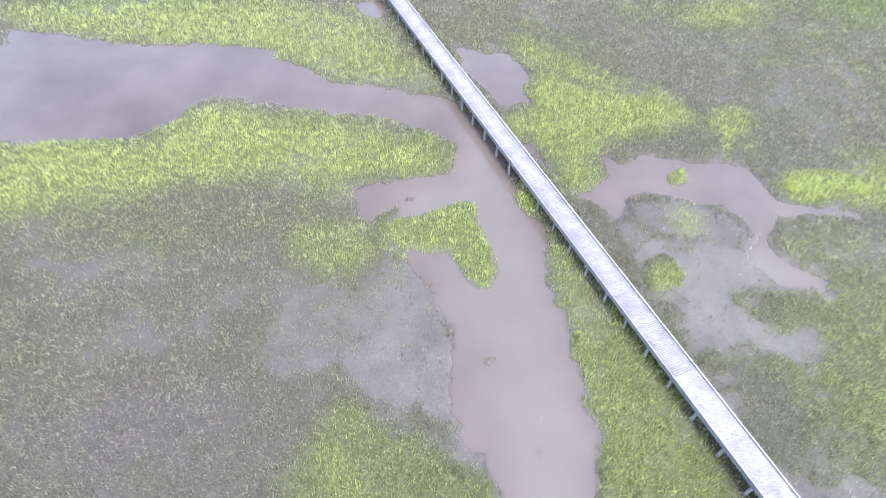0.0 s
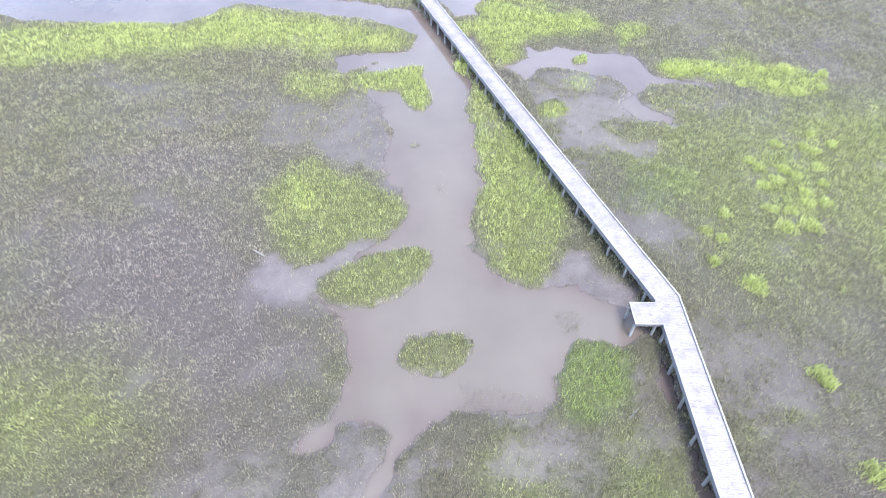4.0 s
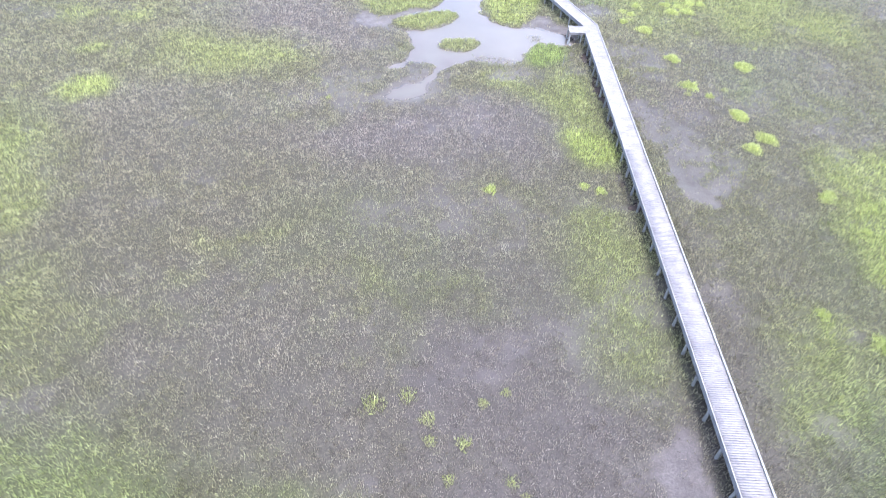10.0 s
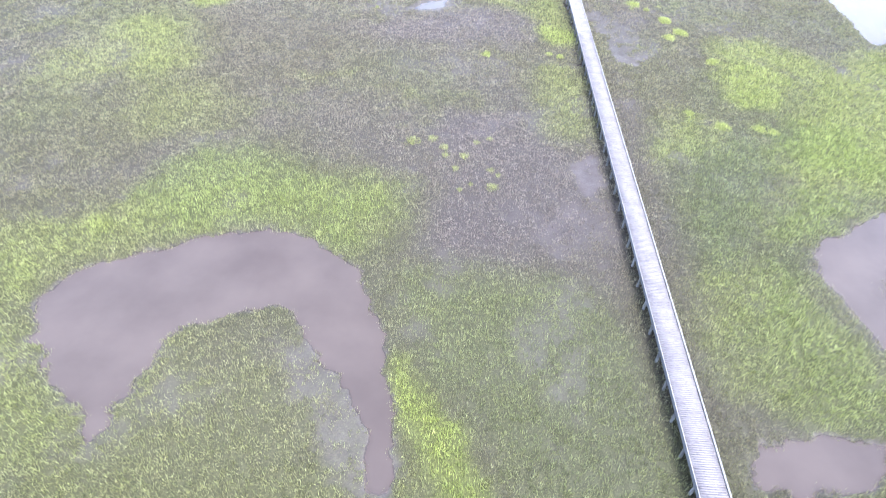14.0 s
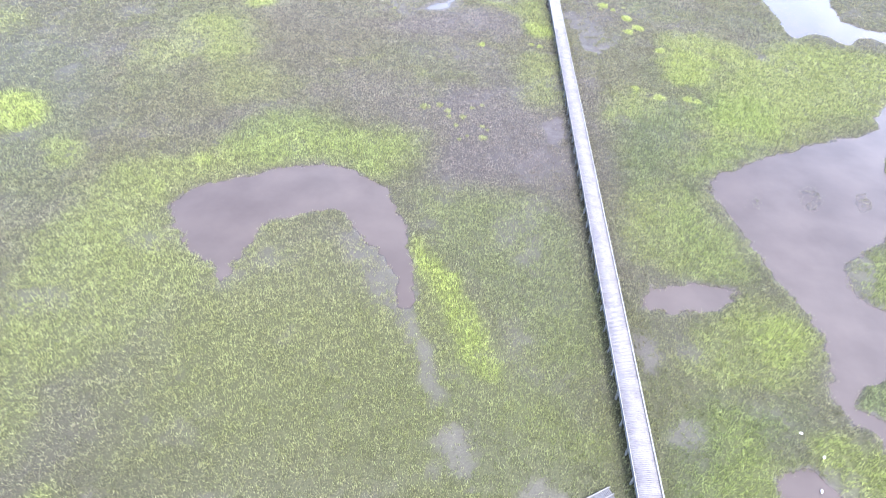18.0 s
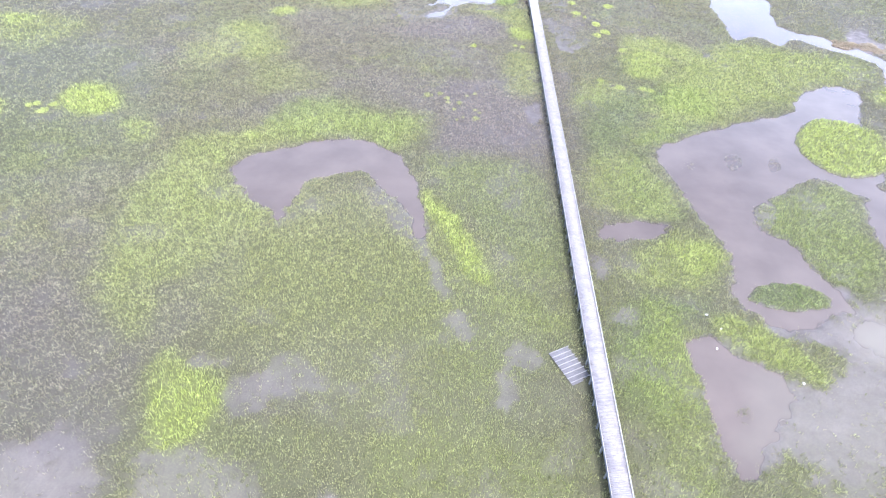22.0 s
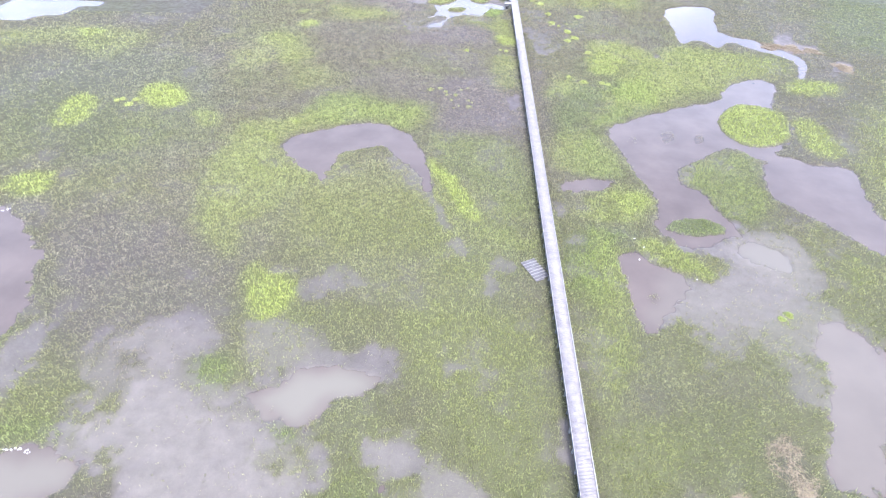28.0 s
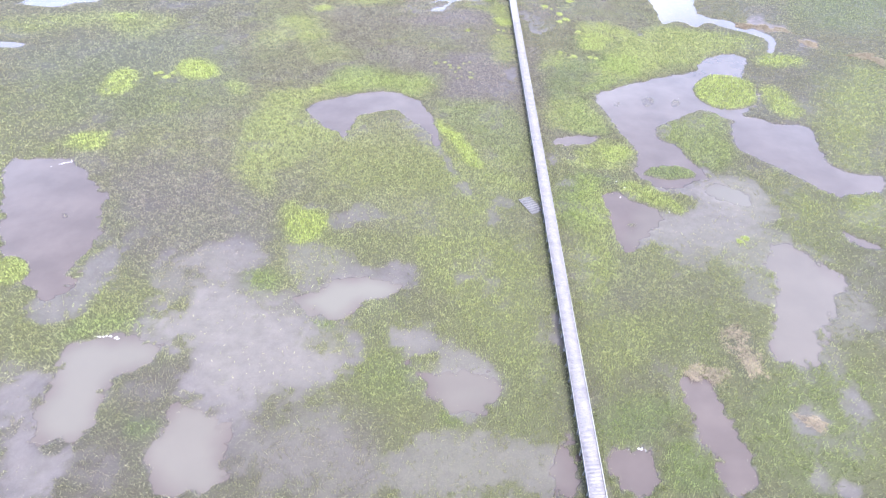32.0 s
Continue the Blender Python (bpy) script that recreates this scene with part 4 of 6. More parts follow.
tone("lime", .5, 3, [(33.9, -67.7), (43.7, -63.8), (48.1, -75.2), (43.8, -79.6), (34.0, -77.7)])
tone("lime", .6, 2, [(36.9, -90.7), (46.7, -80.8), (51.9, -84.9), (51.2, -90.4), (42.1, -94.2)])
tone("lime", .85, 1.5, [(43.5, -84.7), (50.3, -82.7), (51.5, -88.1), (46.6, -92.7)])
tone("lime", .5, 3, [(36.8, -97.9), (44.4, -99.3), (44.1, -113.1), (46.5, -118.5), (43.1, -125.9), (38.0, -118.0)])
tone("green", .5, 8, [(114.7, 36.8), (162.0, 46.8), (134.5, -11.0), (98.9, -14.5)])
tone("dry", .7, 6, [(-41.9, -111.3), (-37.7, -97.3), (-22.3, -102.3), (-8.5, -113.1), (-4.3, -125.0), (-8.3, -129.2), (-23.2, -133.3)])
tone("lime", .42, 8, [(-24.8, -74.0), (13.3, -83.2), (32.1, -85.1), (35.2, -118.5), (15.7, -123.5), (1.7, -111.4), (-10.6, -105.9)])
tone("lime", .4, 2.5, [(-22.1, -100.8), (-19.2, -98.8), (-10.9, -107.3), (-17.5, -108.4)])
tone("dry", .5, 8, [(-92.0, -69.7), (-82.9, -50.6), (-45.1, -35.7), (-29.9, -73.7), (-34.9, -79.9), (-70.9, -62.7), (-76.9, -79.0)])
tone("green", .35, 8, [(-92.0, -69.7), (-82.9, -50.6), (-45.1, -35.7), (-29.9, -73.7), (-30.9, -88.9), (-52.7, -92.5), (-68.7, -90.6)])
tone("lime", .9, 1.5, [(-61.4, -80.4), (-63.5, -73.8), (-63.2, -68.4), (-59.5, -67.7), (-55.3, -75.3), (-56.3, -80.4)])
tone("lime", .9, 1.5, [(-51.6, -64.2), (-48.6, -58.7), (-42.0, -62.5), (-38.8, -69.5), (-44.4, -70.5), (-49.5, -68.4)])
tone("lime", .55, 2, [(-36.4, -70.6), (-31.5, -69.7), (-29.4, -74.9), (-33.0, -75.6)])
tone("lime", .85, 1.5, [(-57.5, -98.8), (-54.7, -95.1), (-49.6, -94.7), (-46.4, -100.1), (-49.9, -102.7), (-55.2, -101.6)])
tone("lime", .45, 2, [(-61.0, -104.5), (-57.7, -97.8), (-53.4, -104.2), (-57.8, -105.9)])
tone("lime", .45, 4, [(-111.8, -43.7), (-98.5, -39.1), (-86.0, -32.3), (-69.7, -31.5), (-61.3, -38.6), (-67.0, -51.5), (-83.1, -42.6), (-95.4, -52.8), (-103.7, -54.3)])
tone("lime", .85, 2.5, [(-87.8, -34.9), (-77.3, -32.9), (-74.0, -38.9), (-82.1, -41.6)])
tone("lime", .4, 4, [(-40.6, -42.9), (-34.6, -29.5), (-23.1, -35.8), (-30.4, -50.4), (-37.9, -49.9)])
tone("lime", .55, 3, [(-23.2, -77.9), (-15.4, -79.1), (-8.4, -86.3), (-5.3, -89.1), (-7.7, -99.6), (-12.1, -102.2), (-20.6, -107.2), (-26.4, -88.2)])
tone("lime", .5, 2.5, [(-22.0, -103.9), (-14.8, -100.8), (-9.8, -108.9), (-13.0, -111.0)])
tone("lime", 1, 1.2, [(-7.4, -115.6), (-5.4, -113.0), (-0.6, -113.0), (1.3, -116.4), (-0.1, -120.9), (-3.3, -122.1), (-5.9, -119.7)])
tone("green", .7, 1.5, [(-9.8, -128.2), (-5.2, -126.8), (-2.3, -130.0), (-2.9, -132.9), (-6.2, -132.9)])
tone("lime", .52, 4, [(11.7, -117.7), (19.3, -107.5), (26.3, -112.5), (36.2, -113.8), (37.6, -134.5), (36.1, -143.6), (30.7, -142.7), (22.5, -132.8), (14.6, -123.8)])
tone("lime", .62, 3, [(38.4, -94.0), (46.3, -96.4), (47.1, -109.2), (46.2, -120.1), (43.8, -129.5), (39.2, -130.2)])
tone("lime", .5, 4, [(38.5, -130.4), (45.8, -124.9), (51.5, -128.4), (51.1, -136.2), (44.2, -142.4), (39.6, -141.4)])
tone("green", .6, 2.5, [(40.1, -144.6), (51.1, -140.5), (50.1, -146.8), (41.1, -150.3)])
tone("green", .7, 1.5, [(48.4, -147.8), (51.4, -146.6), (54.2, -151.0), (53.6, -153.6), (47.8, -154.5)])
tone("green", .45, 3, [(10.4, -140.5), (15.7, -137.8), (20.9, -142.5), (20.9, -146.7), (13.6, -147.7)])
tone("green", .8, 1, [(23.1, -147.9), (26.4, -147.8), (25.2, -149.4), (23.6, -149.3)])
tone("green", .8, 1, [(2.9, -135.8), (6.9, -136.2), (7.1, -138.2), (4.2, -137.6)])
tone("green", .6, 1.5, [(-28.3, -143.1), (-24.5, -138.9), (-18.0, -139.0), (-16.2, -140.7), (-22.5, -142.2), (-26.1, -145.1)])
tone("dry", .6, 2.5, [(-16.9, -149.0), (-11.0, -146.4), (-7.1, -148.4), (-8.9, -151.9), (-11.9, -157.4), (-13.4, -160.3), (-13.3, -163.4), (-5.4, -162.2), (-8.4, -158.9), (-8.1, -154.7), (-13.9, -154.1)])
tone("green", .6, 1.2, [(-13.2, -154.0), (-9.6, -153.1), (-7.7, -155.4), (-10.3, -156.8)])
tone("dry", .55, 4, [(-0.5, -152.2), (8.6, -149.3), (18.3, -150.8), (19.3, -158.6), (3.2, -161.0)])
tone("lime", .3, 4, [(57.3, -139.6), (66.1, -133.9), (73.0, -133.8), (76.8, -135.8), (70.6, -151.1), (63.1, -152.2), (58.5, -147.7)])
tone("green", .45, 4, [(57.3, -139.6), (66.1, -133.9), (73.0, -133.8), (76.8, -135.8), (70.6, -151.1), (63.1, -152.2), (58.5, -147.7)])
tone("lime", .6, 2, [(84.9, -95.3), (95.1, -90.3), (89.0, -105.5), (83.9, -103.4)])
tone("lime", .5, 2, [(77.6, -94.8), (82.5, -94.0), (82.0, -103.7), (75.1, -103.3)])
tone("lime", .9, 1, [(65.1, -107.8), (68.5, -108.0), (66.7, -111.7), (64.3, -111.4)])
tone("lime", .35, 2.5, [(75.0, -86.1), (78.6, -91.1), (72.8, -105.1), (69.9, -102.6)])
tone("lime", .55, 6, [(97.1, -49.0), (119.6, -29.0), (97.4, -84.4), (88.1, -85.9), (89.2, -73.4)])
tone("dry", .5, 3, [(58.8, -129.3), (62.1, -127.8), (62.3, -135.4), (59.3, -136.7)])
tone("lime", .85, .8, [(-46.4, -132.7), (-44.1, -130.4), (-40.6, -131.4), (-38.1, -134.4), (-39.6, -136.4), (-43.1, -136.9)])
silt(0.6, [(2.1, -2.3), (4.4, -1.2), (7.1, -6.6), (6.2, -11.1), (6.3, -14.4), (5.6, -16.1), (3.9, -17.2), (1.4, -17.6), (1.8, -16.0), (2.8, -14.3), (4.5, -12.5), (5.7, -10.7), (5.2, -9.1), (3.0, -9.2), (2.0, -10.5), (0.5, -10.8), (1.2, -9.1), (2.5, -6.9)])
silt(1, [(0.1, -132.2), (2.9, -130.7), (5.2, -127.4), (10.0, -126.3), (14.4, -127.2), (14.6, -130.6), (10.5, -131.7), (8.8, -134.7), (6.8, -136.0), (4.3, -135.4), (1.5, -134.2)])
silt(.8, [(-25.7, -147.6), (-25.2, -144.3), (-22.6, -142.3), (-18.6, -142.3), (-13.7, -143.5), (-12.9, -146.5), (-15.7, -147.4), (-17.1, -148.9), (-15.8, -152.7), (-15.7, -156.8), (-18.4, -157.9), (-20.9, -157.2), (-23.4, -154.6), (-23.9, -150.8)])
silt(.7, [(-8.4, -151.6), (-7.0, -150.2), (-2.9, -151.6), (-1.0, -152.8), (2.8, -160.9), (-3.8, -161.9), (-6.4, -160.4), (-8.4, -157.4), (-7.6, -155.2), (-8.3, -153.1)])
silt(.6, [(20.2, -142.9), (21.6, -142.6), (27.1, -141.4), (30.7, -143.4), (28.9, -146.8), (26.4, -148.0), (23.8, -148.0), (21.8, -146.3)])
silt(.85, [(-19.4, -141.0), (-16.2, -136.4), (-15.2, -131.7), (-8.8, -130.8), (-5.9, -133.7), (0.6, -133.8), (5.2, -138.2), (9.8, -138.5), (10.3, -143.0), (7.8, -146.8), (2.6, -150.0), (-1.3, -152.1), (-7.2, -149.9), (-8.4, -151.6), (-9.1, -146.0), (-14.0, -142.1)])
silt(0.25, [(-11.1, 24.2), (-8.5, 26.4), (-4.2, 26.9), (-0.6, 25.1), (0.7, 21.0), (1.1, 16.5), (-1.3, 13.8), (-3.3, 14.6), (-4.2, 16.6), (-8.1, 16.8), (-10.9, 19.5)])
silt(0.7, [(-5.8, 1.0), (-5.1, 2.7), (-2.9, 3.3), (-0.8, 4.7), (1.7, 6.3), (2.2, 5.8), (0.1, 4.0), (-1.4, 2.0), (-0.7, 0.3), (-2.0, -0.3), (-4.3, -0.1)])
silt(0.35, [(2.6, -7.2), (5.7, -9.4), (9.3, -10.7), (12.6, -7.1), (16.1, -7.3), (17.0, -9.6), (14.5, -12.2), (10.2, -11.1), (7.9, -12.6), (6.7, -15.9), (4.7, -17.6), (1.1, -18.6), (-0.5, -18.3), (1.1, -15.6), (4.0, -12.0)])
silt(0.5, [(-5.8, -16.6), (-3.5, -11.3), (-0.5, -9.6), (1.9, -12.3), (0.4, -18.6), (-3.2, -19.6)])
silt(0.45, [(13.6, 32.1), (14.1, 29.8), (14.4, 26.6), (15.4, 25.1), (17.6, 22.4), (20.7, 19.6), (24.2, 20.2), (25.5, 21.6), (24.0, 24.2), (22.6, 26.1), (25.2, 26.6), (28.8, 27.3), (25.3, 30.6), (20.5, 30.9), (17.5, 31.2)])
silt(0.3, [(46.6, -113.0), (50.8, -102.1), (55.0, -103.1), (59.2, -103.6), (62.7, -95.3), (64.9, -98.7), (69.8, -102.1), (67.7, -107.9), (64.1, -107.1), (59.2, -107.9), (52.6, -114.0), (49.6, -115.2)])
silt(0.5, [(52.7, -105.0), (59.9, -103.8), (63.4, -105.5), (69.7, -104.4), (69.9, -108.7), (62.6, -111.4), (52.0, -114.6), (50.0, -112.9)])
silt(0.8, [(-21.6, -126.4), (-16.3, -123.4), (-8.5, -122.1), (-4.6, -124.7), (-9.5, -127.4), (-6.6, -132.0), (-15.2, -134.5)])
silt(0.6, [(-5.9, -122.3), (3.1, -120.7), (6.7, -124.0), (6.5, -126.4), (0.8, -129.7), (-3.3, -128.1)])
silt(0.45, [(54.5, -107.7), (71.1, -105.1), (78.3, -114.8), (81.9, -123.5), (73.1, -129.9), (69.7, -135.8), (62.2, -136.1), (66.6, -119.1), (55.3, -114.6)])
silt(0.45, [(18.1, -152.8), (23.2, -148.8), (27.9, -150.0), (34.9, -150.4), (37.4, -151.4), (37.3, -155.9), (19.2, -158.5)])
silt(0.5, [(-31.0, -150.1), (-25.7, -147.6), (-22.9, -155.3), (-20.0, -158.5), (-15.1, -157.8), (-15.2, -163.6), (-20.3, -164.3)])
silt(0.5, [(21.4, -135.8), (27.7, -139.5), (32.1, -143.2), (28.4, -148.3), (23.2, -148.8), (19.4, -144.2)])
silt(0.6, [(14.0, -136.9), (16.7, -135.0), (21.4, -135.8), (22.5, -138.5), (19.2, -140.8), (16.0, -139.5)])
silt(0.8, [(61.4, -94.5), (69.1, -90.5), (74.3, -93.3), (73.4, -103.2), (66.5, -105.8), (62.2, -100.3)])
silt(0.6, [(-23.5, -130.7), (-10.2, -127.4), (8.8, -134.7), (12.6, -143.6), (1.8, -153.1), (-2.6, -152.3), (-15.9, -138.5)])
silt(0.4, [(-1.3, -152.1), (8.5, -149.1), (18.4, -151.4), (19.2, -158.5), (2.8, -160.9)])
silt(.45, [(-4.9, 29.8), (-4.5, 31.9), (-2.3, 36.1), (0.4, 36.7), (0.9, 39.1), (0.8, 41.4), (1.7, 45.6), (5.5, 37.2), (8.1, 31.5), (7.8, 28.5), (8.7, 24.5), (9.5, 20.5), (9.6, 16.8), (10.4, 14.2), (9.7, 11.0), (9.6, 8.2), (10.3, 5.9), (11.8, 4.1), (14.1, 3.4), (15.7, 3.8), (17.9, 3.6), (19.6, 2.5), (21.5, 2.7), (22.0, 0.2), (20.4, -1.5), (16.7, -2.6), (16.0, -4.1), (15.9, -6.7), (10.5, -7.3), (2.4, -8.1), (1.7, -6.3), (1.9, -3.8), (1.7, -2.3), (1.0, -0.8), (-0.5, -0.4), (-1.5, 1.3), (0.1, 4.0), (2.1, 6.3), (3.7, 8.6), (4.1, 11.0), (3.0, 12.6), (0.9, 15.0), (1.1, 17.2), (0.7, 21.0), (-0.6, 25.1), (-3.9, 28.4)])
tufts([(8.5, -52.7), (10.5, -51.8), (11.9, -53.2), (12.3, -54.5), (14.2, -54.4), (15.1, -51.6), (16.4, -50.6), (13.6, -56.6), (17.1, -56.2), (17.9, -56.9), (15.4, -58.9), (14.5, -59.9), (17.5, -59.0)], .7)
tufts([(13.8, -30.9)], .9)
tufts([(34.1, -8.4), (35.9, -10.3), (38.4, -13.9), (41.2, -3.3), (38.3, -19.9), (40.2, -18.1), (42.8, -26.9), (44.8, -30.8), (45.4, -42.7), (46.8, -43.2), (41.4, -43.1)], .8)
tufts([(33.4, -2.5), (41.4, -2.3), (38.3, -14.2), (38.1, -13.5), (38.3, -14.6), (33.1, -1.8), (40.7, -2.3)], 1.1)
tufts([(43.8, 2.9), (34.0, -8.2), (33.7, -10.2), (37.9, -8.5), (36.1, -10.4), (28.2, 7.6), (31.0, 5.8), (37.3, 6.0), (29.2, 8.7), (37.1, 10.4), (36.6, 12.8), (28.2, 11.0), (-11.8, -10.4), (-3.9, -18.4)], .7)
tufts([(37.6, 24.4), (41.6, 26.6), (43.1, 25.1), (34.4, 21.3), (37.2, 20.6), (36.1, 18.6), (40.6, 21.3), (34.7, 17.8), (38.1, 19.6), (40.1, 18.8), (34.2, 14.8), (36.1, 14.7), (38.0, 15.9), (35.1, 12.5), (37.2, 13.0), (30.3, 13.4), (28.4, 11.2), (29.4, 10.4), (28.2, 7.7), (30.8, 5.7), (31.0, 5.3), (30.4, 5.9), (35.0, 20.3), (38.1, 17.2), (39.4, 16.1), (40.3, 24.4), (41.0, 23.7), (34.7, 14.6), (37.4, 20.2)], .9)
tufts([(29.8, 37.6), (31.2, 37.6), (35.4, 37.9), (39.9, 39.0), (37.0, 35.4), (40.6, 35.9), (43.0, 34.6), (46.8, 38.9), (45.8, 36.0), (33.1, 37.9), (42.9, 39.5)], 1.0)
tufts([(39.8, -17.8), (38.2, -20.0), (42.7, -26.6), (43.3, -26.1), (38.2, -40.7), (38.2, -14.3), (37.9, -13.5), (38.4, -14.7), (21.9, -28.8), (23.3, -29.3)], .8)
tufts([(-53.7, -69.4), (-50.5, -70.3), (-52.8, -68.6), (-50.2, -68.2)], 1.0)
tufts([(66.5, -109.1), (65.4, -110.0)], .9)

GRASS_PER_METRE, SHOOTS = 150, 4


def lattice(x, y, seed):
    """Smooth value noise, -1 to 1."""
    xi, yi = np.floor(x).astype(np.int64), np.floor(y).astype(np.int64)
    fx, fy = x - xi, y - yi
    fx, fy = fx * fx * (3 - 2 * fx), fy * fy * (3 - 2 * fy)
    table = np.random.RandomState(seed).uniform(-1, 1, 65536)

    def corner(a, b):
        return table[(a * 7919 + b * 104729 + (a * b) * 31) & 65535]

    top = corner(xi, yi) * (1 - fx) + corner(xi + 1, yi) * fx
    low = corner(xi, yi + 1) * (1 - fx) + corner(xi + 1, yi + 1) * fx
    return top * (1 - fy) + low * fy


def fractal(x, y, size, seed, octaves=4, gain=0.5):
    total, amp, norm = 0.0, 1.0, 0.0
    for k in range(octaves):
        total = total + amp * lattice(x / size * 2 ** k + 17.3 * k, y / size * 2 ** k - 9.1 * k, seed + k)
        norm, amp = norm + amp, amp * gain
    return total / norm


def inside(x, y, outline, margin):
    """Signed distance to an outline, below 0 within it; far points get the margin."""
    pts = np.array(outline, float)
    out = np.full(x.shape, float(margin))
    lo, hi = pts.min(0) - margin, pts.max(0) + margin
    near = (x > lo[0]) & (x < hi[0]) & (y > lo[1]) & (y < hi[1])
    if not near.any():
        return out
    px, py = x[near], y[near]
    best = np.full(px.shape, 1e9)
    odd = np.zeros(px.shape, bool)
    for (ax, ay), (bx, by) in zip(pts, np.roll(pts, -1, 0)):
        ex, ey = bx - ax, by - ay
        k = np.clip(((px - ax) * ex + (py - ay) * ey) / (ex * ex + ey * ey + 1e-9), 0, 1)
        best = np.minimum(best, (px - ax - k * ex) ** 2 + (py - ay - k * ey) ** 2)
        if ay != by:
            odd ^= ((ay > py) != (by > py)) & (px < ex * (py - ay) / (by - ay) + ax)
    d = np.sqrt(best)
    out[near] = np.minimum(np.where(odd, -d, d), margin)
    return out


def smooth(v, a, b):
    k = np.clip((v - a) / (b - a), 0, 1)
    return k * k * (3 - 2 * k)


def rounded(outline):
    """The outline with its corners cut twice."""
    p = np.array(outline, float)
    for _ in range(2):
        q = np.roll(p, -1, 0)
        p = np.stack([0.75 * p + 0.25 * q, 0.25 * p + 0.75 * q], 1).reshape(-1, 2)
    return p


def marsh(x, y):
    """Maps of the marsh: the ground's height, how thick the grass stands, its shares of colour, and the island that a place is on."""
    wob = 0.85 * fractal(x, y, 2.6, 11, 5, 0.65) + 0.55 * fractal(x, y, 1.0, 21, 2)
    rough = 0.85 + 1.0 * smooth(-y, 90, 125)
    ground = 0.16 + 0.05 * fractal(x, y, 6.0, 31) + 0.03 * fractal(x, y, 1.2, 41, 2)
    bare = 0.4 * smooth(fractal(x, y, 5.0, 53, 6, 0.68), 0.12, 0.42)
    drift = fractal(x, y, 3.6, 51, 6, 0.72)
    for label, amount, soft, outline in MUDS:
        k = 1 - smooth(inside(x, y, rounded(outline), 3 * soft + 2) + 3.2 * soft * drift + 0.6 * wob, -0.7 * soft, 0.6 * soft)
        bare = np.maximum(bare, amount * k)
    thick = 1 - bare
    height = ground * (1 - bare) + bare * (0.045 + 0.075 * fractal(x, y, 1.9, 55, 5, 0.55))
    for label, outline in POOLS:
        k = 1 - smooth(inside(x, y, rounded(outline), 4) + rough * wob, -1.4, 0.4)
        height = np.minimum(height, height * (1 - k) - 0.4 * k)
    isle, stalks = np.full(x.shape, -1), np.zeros(x.shape)
    for n, (label, outline) in enumerate(LANDS):
        d = inside(x, y, rounded(outline), 3) + 0.55 * wob
        k = 1 - smooth(d, -0.5, 0.4)
        rare = "sparse" in label
        height = np.maximum(height, (-0.06 + 0.9 * (ground - 0.16) if rare else ground + 0.03) * k - 0.4 * (1 - k))
        thick = np.where(k > 0.5, 0.45 if rare else 1.0, thick)
        isle = np.where(k > 0.4, n, isle)
        if rare:
            stalks = np.maximum(stalks, k)
    south = smooth(-y, 60, 115)
    lime = (0.06 + 0.32 * south) * smooth(fractal(x, y, 14.0, 151, 5, 0.6), -0.75, 0.35)
    green = 0.07 + 0.14 * smooth(fractal(x, y, 11.0, 101), -0.2, 0.5)
    dry = 0.1 + 0.45 * smooth(fractal(x, y, 12.0, 121, 5, 0.6), -0.15, 0.5)
    patch = 0.65 * fractal(x, y, 7.0, 61, 5, 0.6) + 0.5 * fractal(x, y, 1.8, 71, 3, 0.6)
    for kind, amount, soft, outline in TONES:
        k = amount * (1 - smooth(inside(x, y, rounded(outline), 3 * soft + 2) + patch * (0.5 + 0.9 * soft), -soft, 1.1 * soft))
        if kind == "lime":
            lime = np.maximum(lime, k)
        elif kind == "green":
            green = np.maximum(green, k)
        elif kind == "dry":
            lime, green, dry = lime * (1 - 0.8 * k), green * (1 - 0.8 * k), np.maximum(dry, k)
        else:
            lime, green, dry = lime * (1 - k), green * (1 - k), dry * (1 - 0.7 * k)
    stray = smooth(fractal(x, y, 7.0, 81, 5, 0.6) + 0.6 * fractal(x, y, 1.6, 91, 2), 0.1, 0.9)
    lime = np.maximum(lime, 0.28 * stray * (1 - dry))
    thick = thick * (1 - 0.38 * dry * (1 - lime)) * np.maximum(smooth(height, -0.22, 0.0) ** 1.5, stalks)
    return height, thick, lime, green, dry, isle


def mesh_from(name, verts, faces, mat, corners=4):
    """A mesh from arrays of vertices and of faces with a fixed number of corners."""
    me = bpy.data.meshes.new(name)
    me.vertices.add(len(verts))
    me.vertices.foreach_set("co", np.asarray(verts, np.float32).ravel())
    me.loops.add(faces.size)
    me.loops.foreach_set("vertex_index", faces.astype(np.int32).ravel())
    me.polygons.add(len(faces))
    me.polygons.foreach_set("loop_start", np.arange(0, faces.size, corners, dtype=np.int32))
    me.update(calc_edges=True)
    me.materials.append(mat)
    return me


def paint(me, name, rgb):
    layer = me.color_attributes.new(name, "FLOAT_COLOR", "POINT")
    layer.data.foreach_set("color", np.asarray(rgb, np.float32).ravel())


# ---- ground and water ----
def spread(lo, hi, step, far):
    core = np.arange(lo, hi + step / 2, step)
    reach = [step]
    while sum(reach) < far:
        reach.append(reach[-1] * 1.35)
    tail = np.cumsum(reach)
    return np.concatenate([lo - tail[::-1], core, hi + tail])


col_x, row_y = spread(-75, 105, 0.42, 3000), spread(-172, 82, 0.42, 3000)
gx, gy = np.meshgrid(col_x, row_y)
gh, gthick, glime, ggreen, gdry, gisle = marsh(gx, gy)


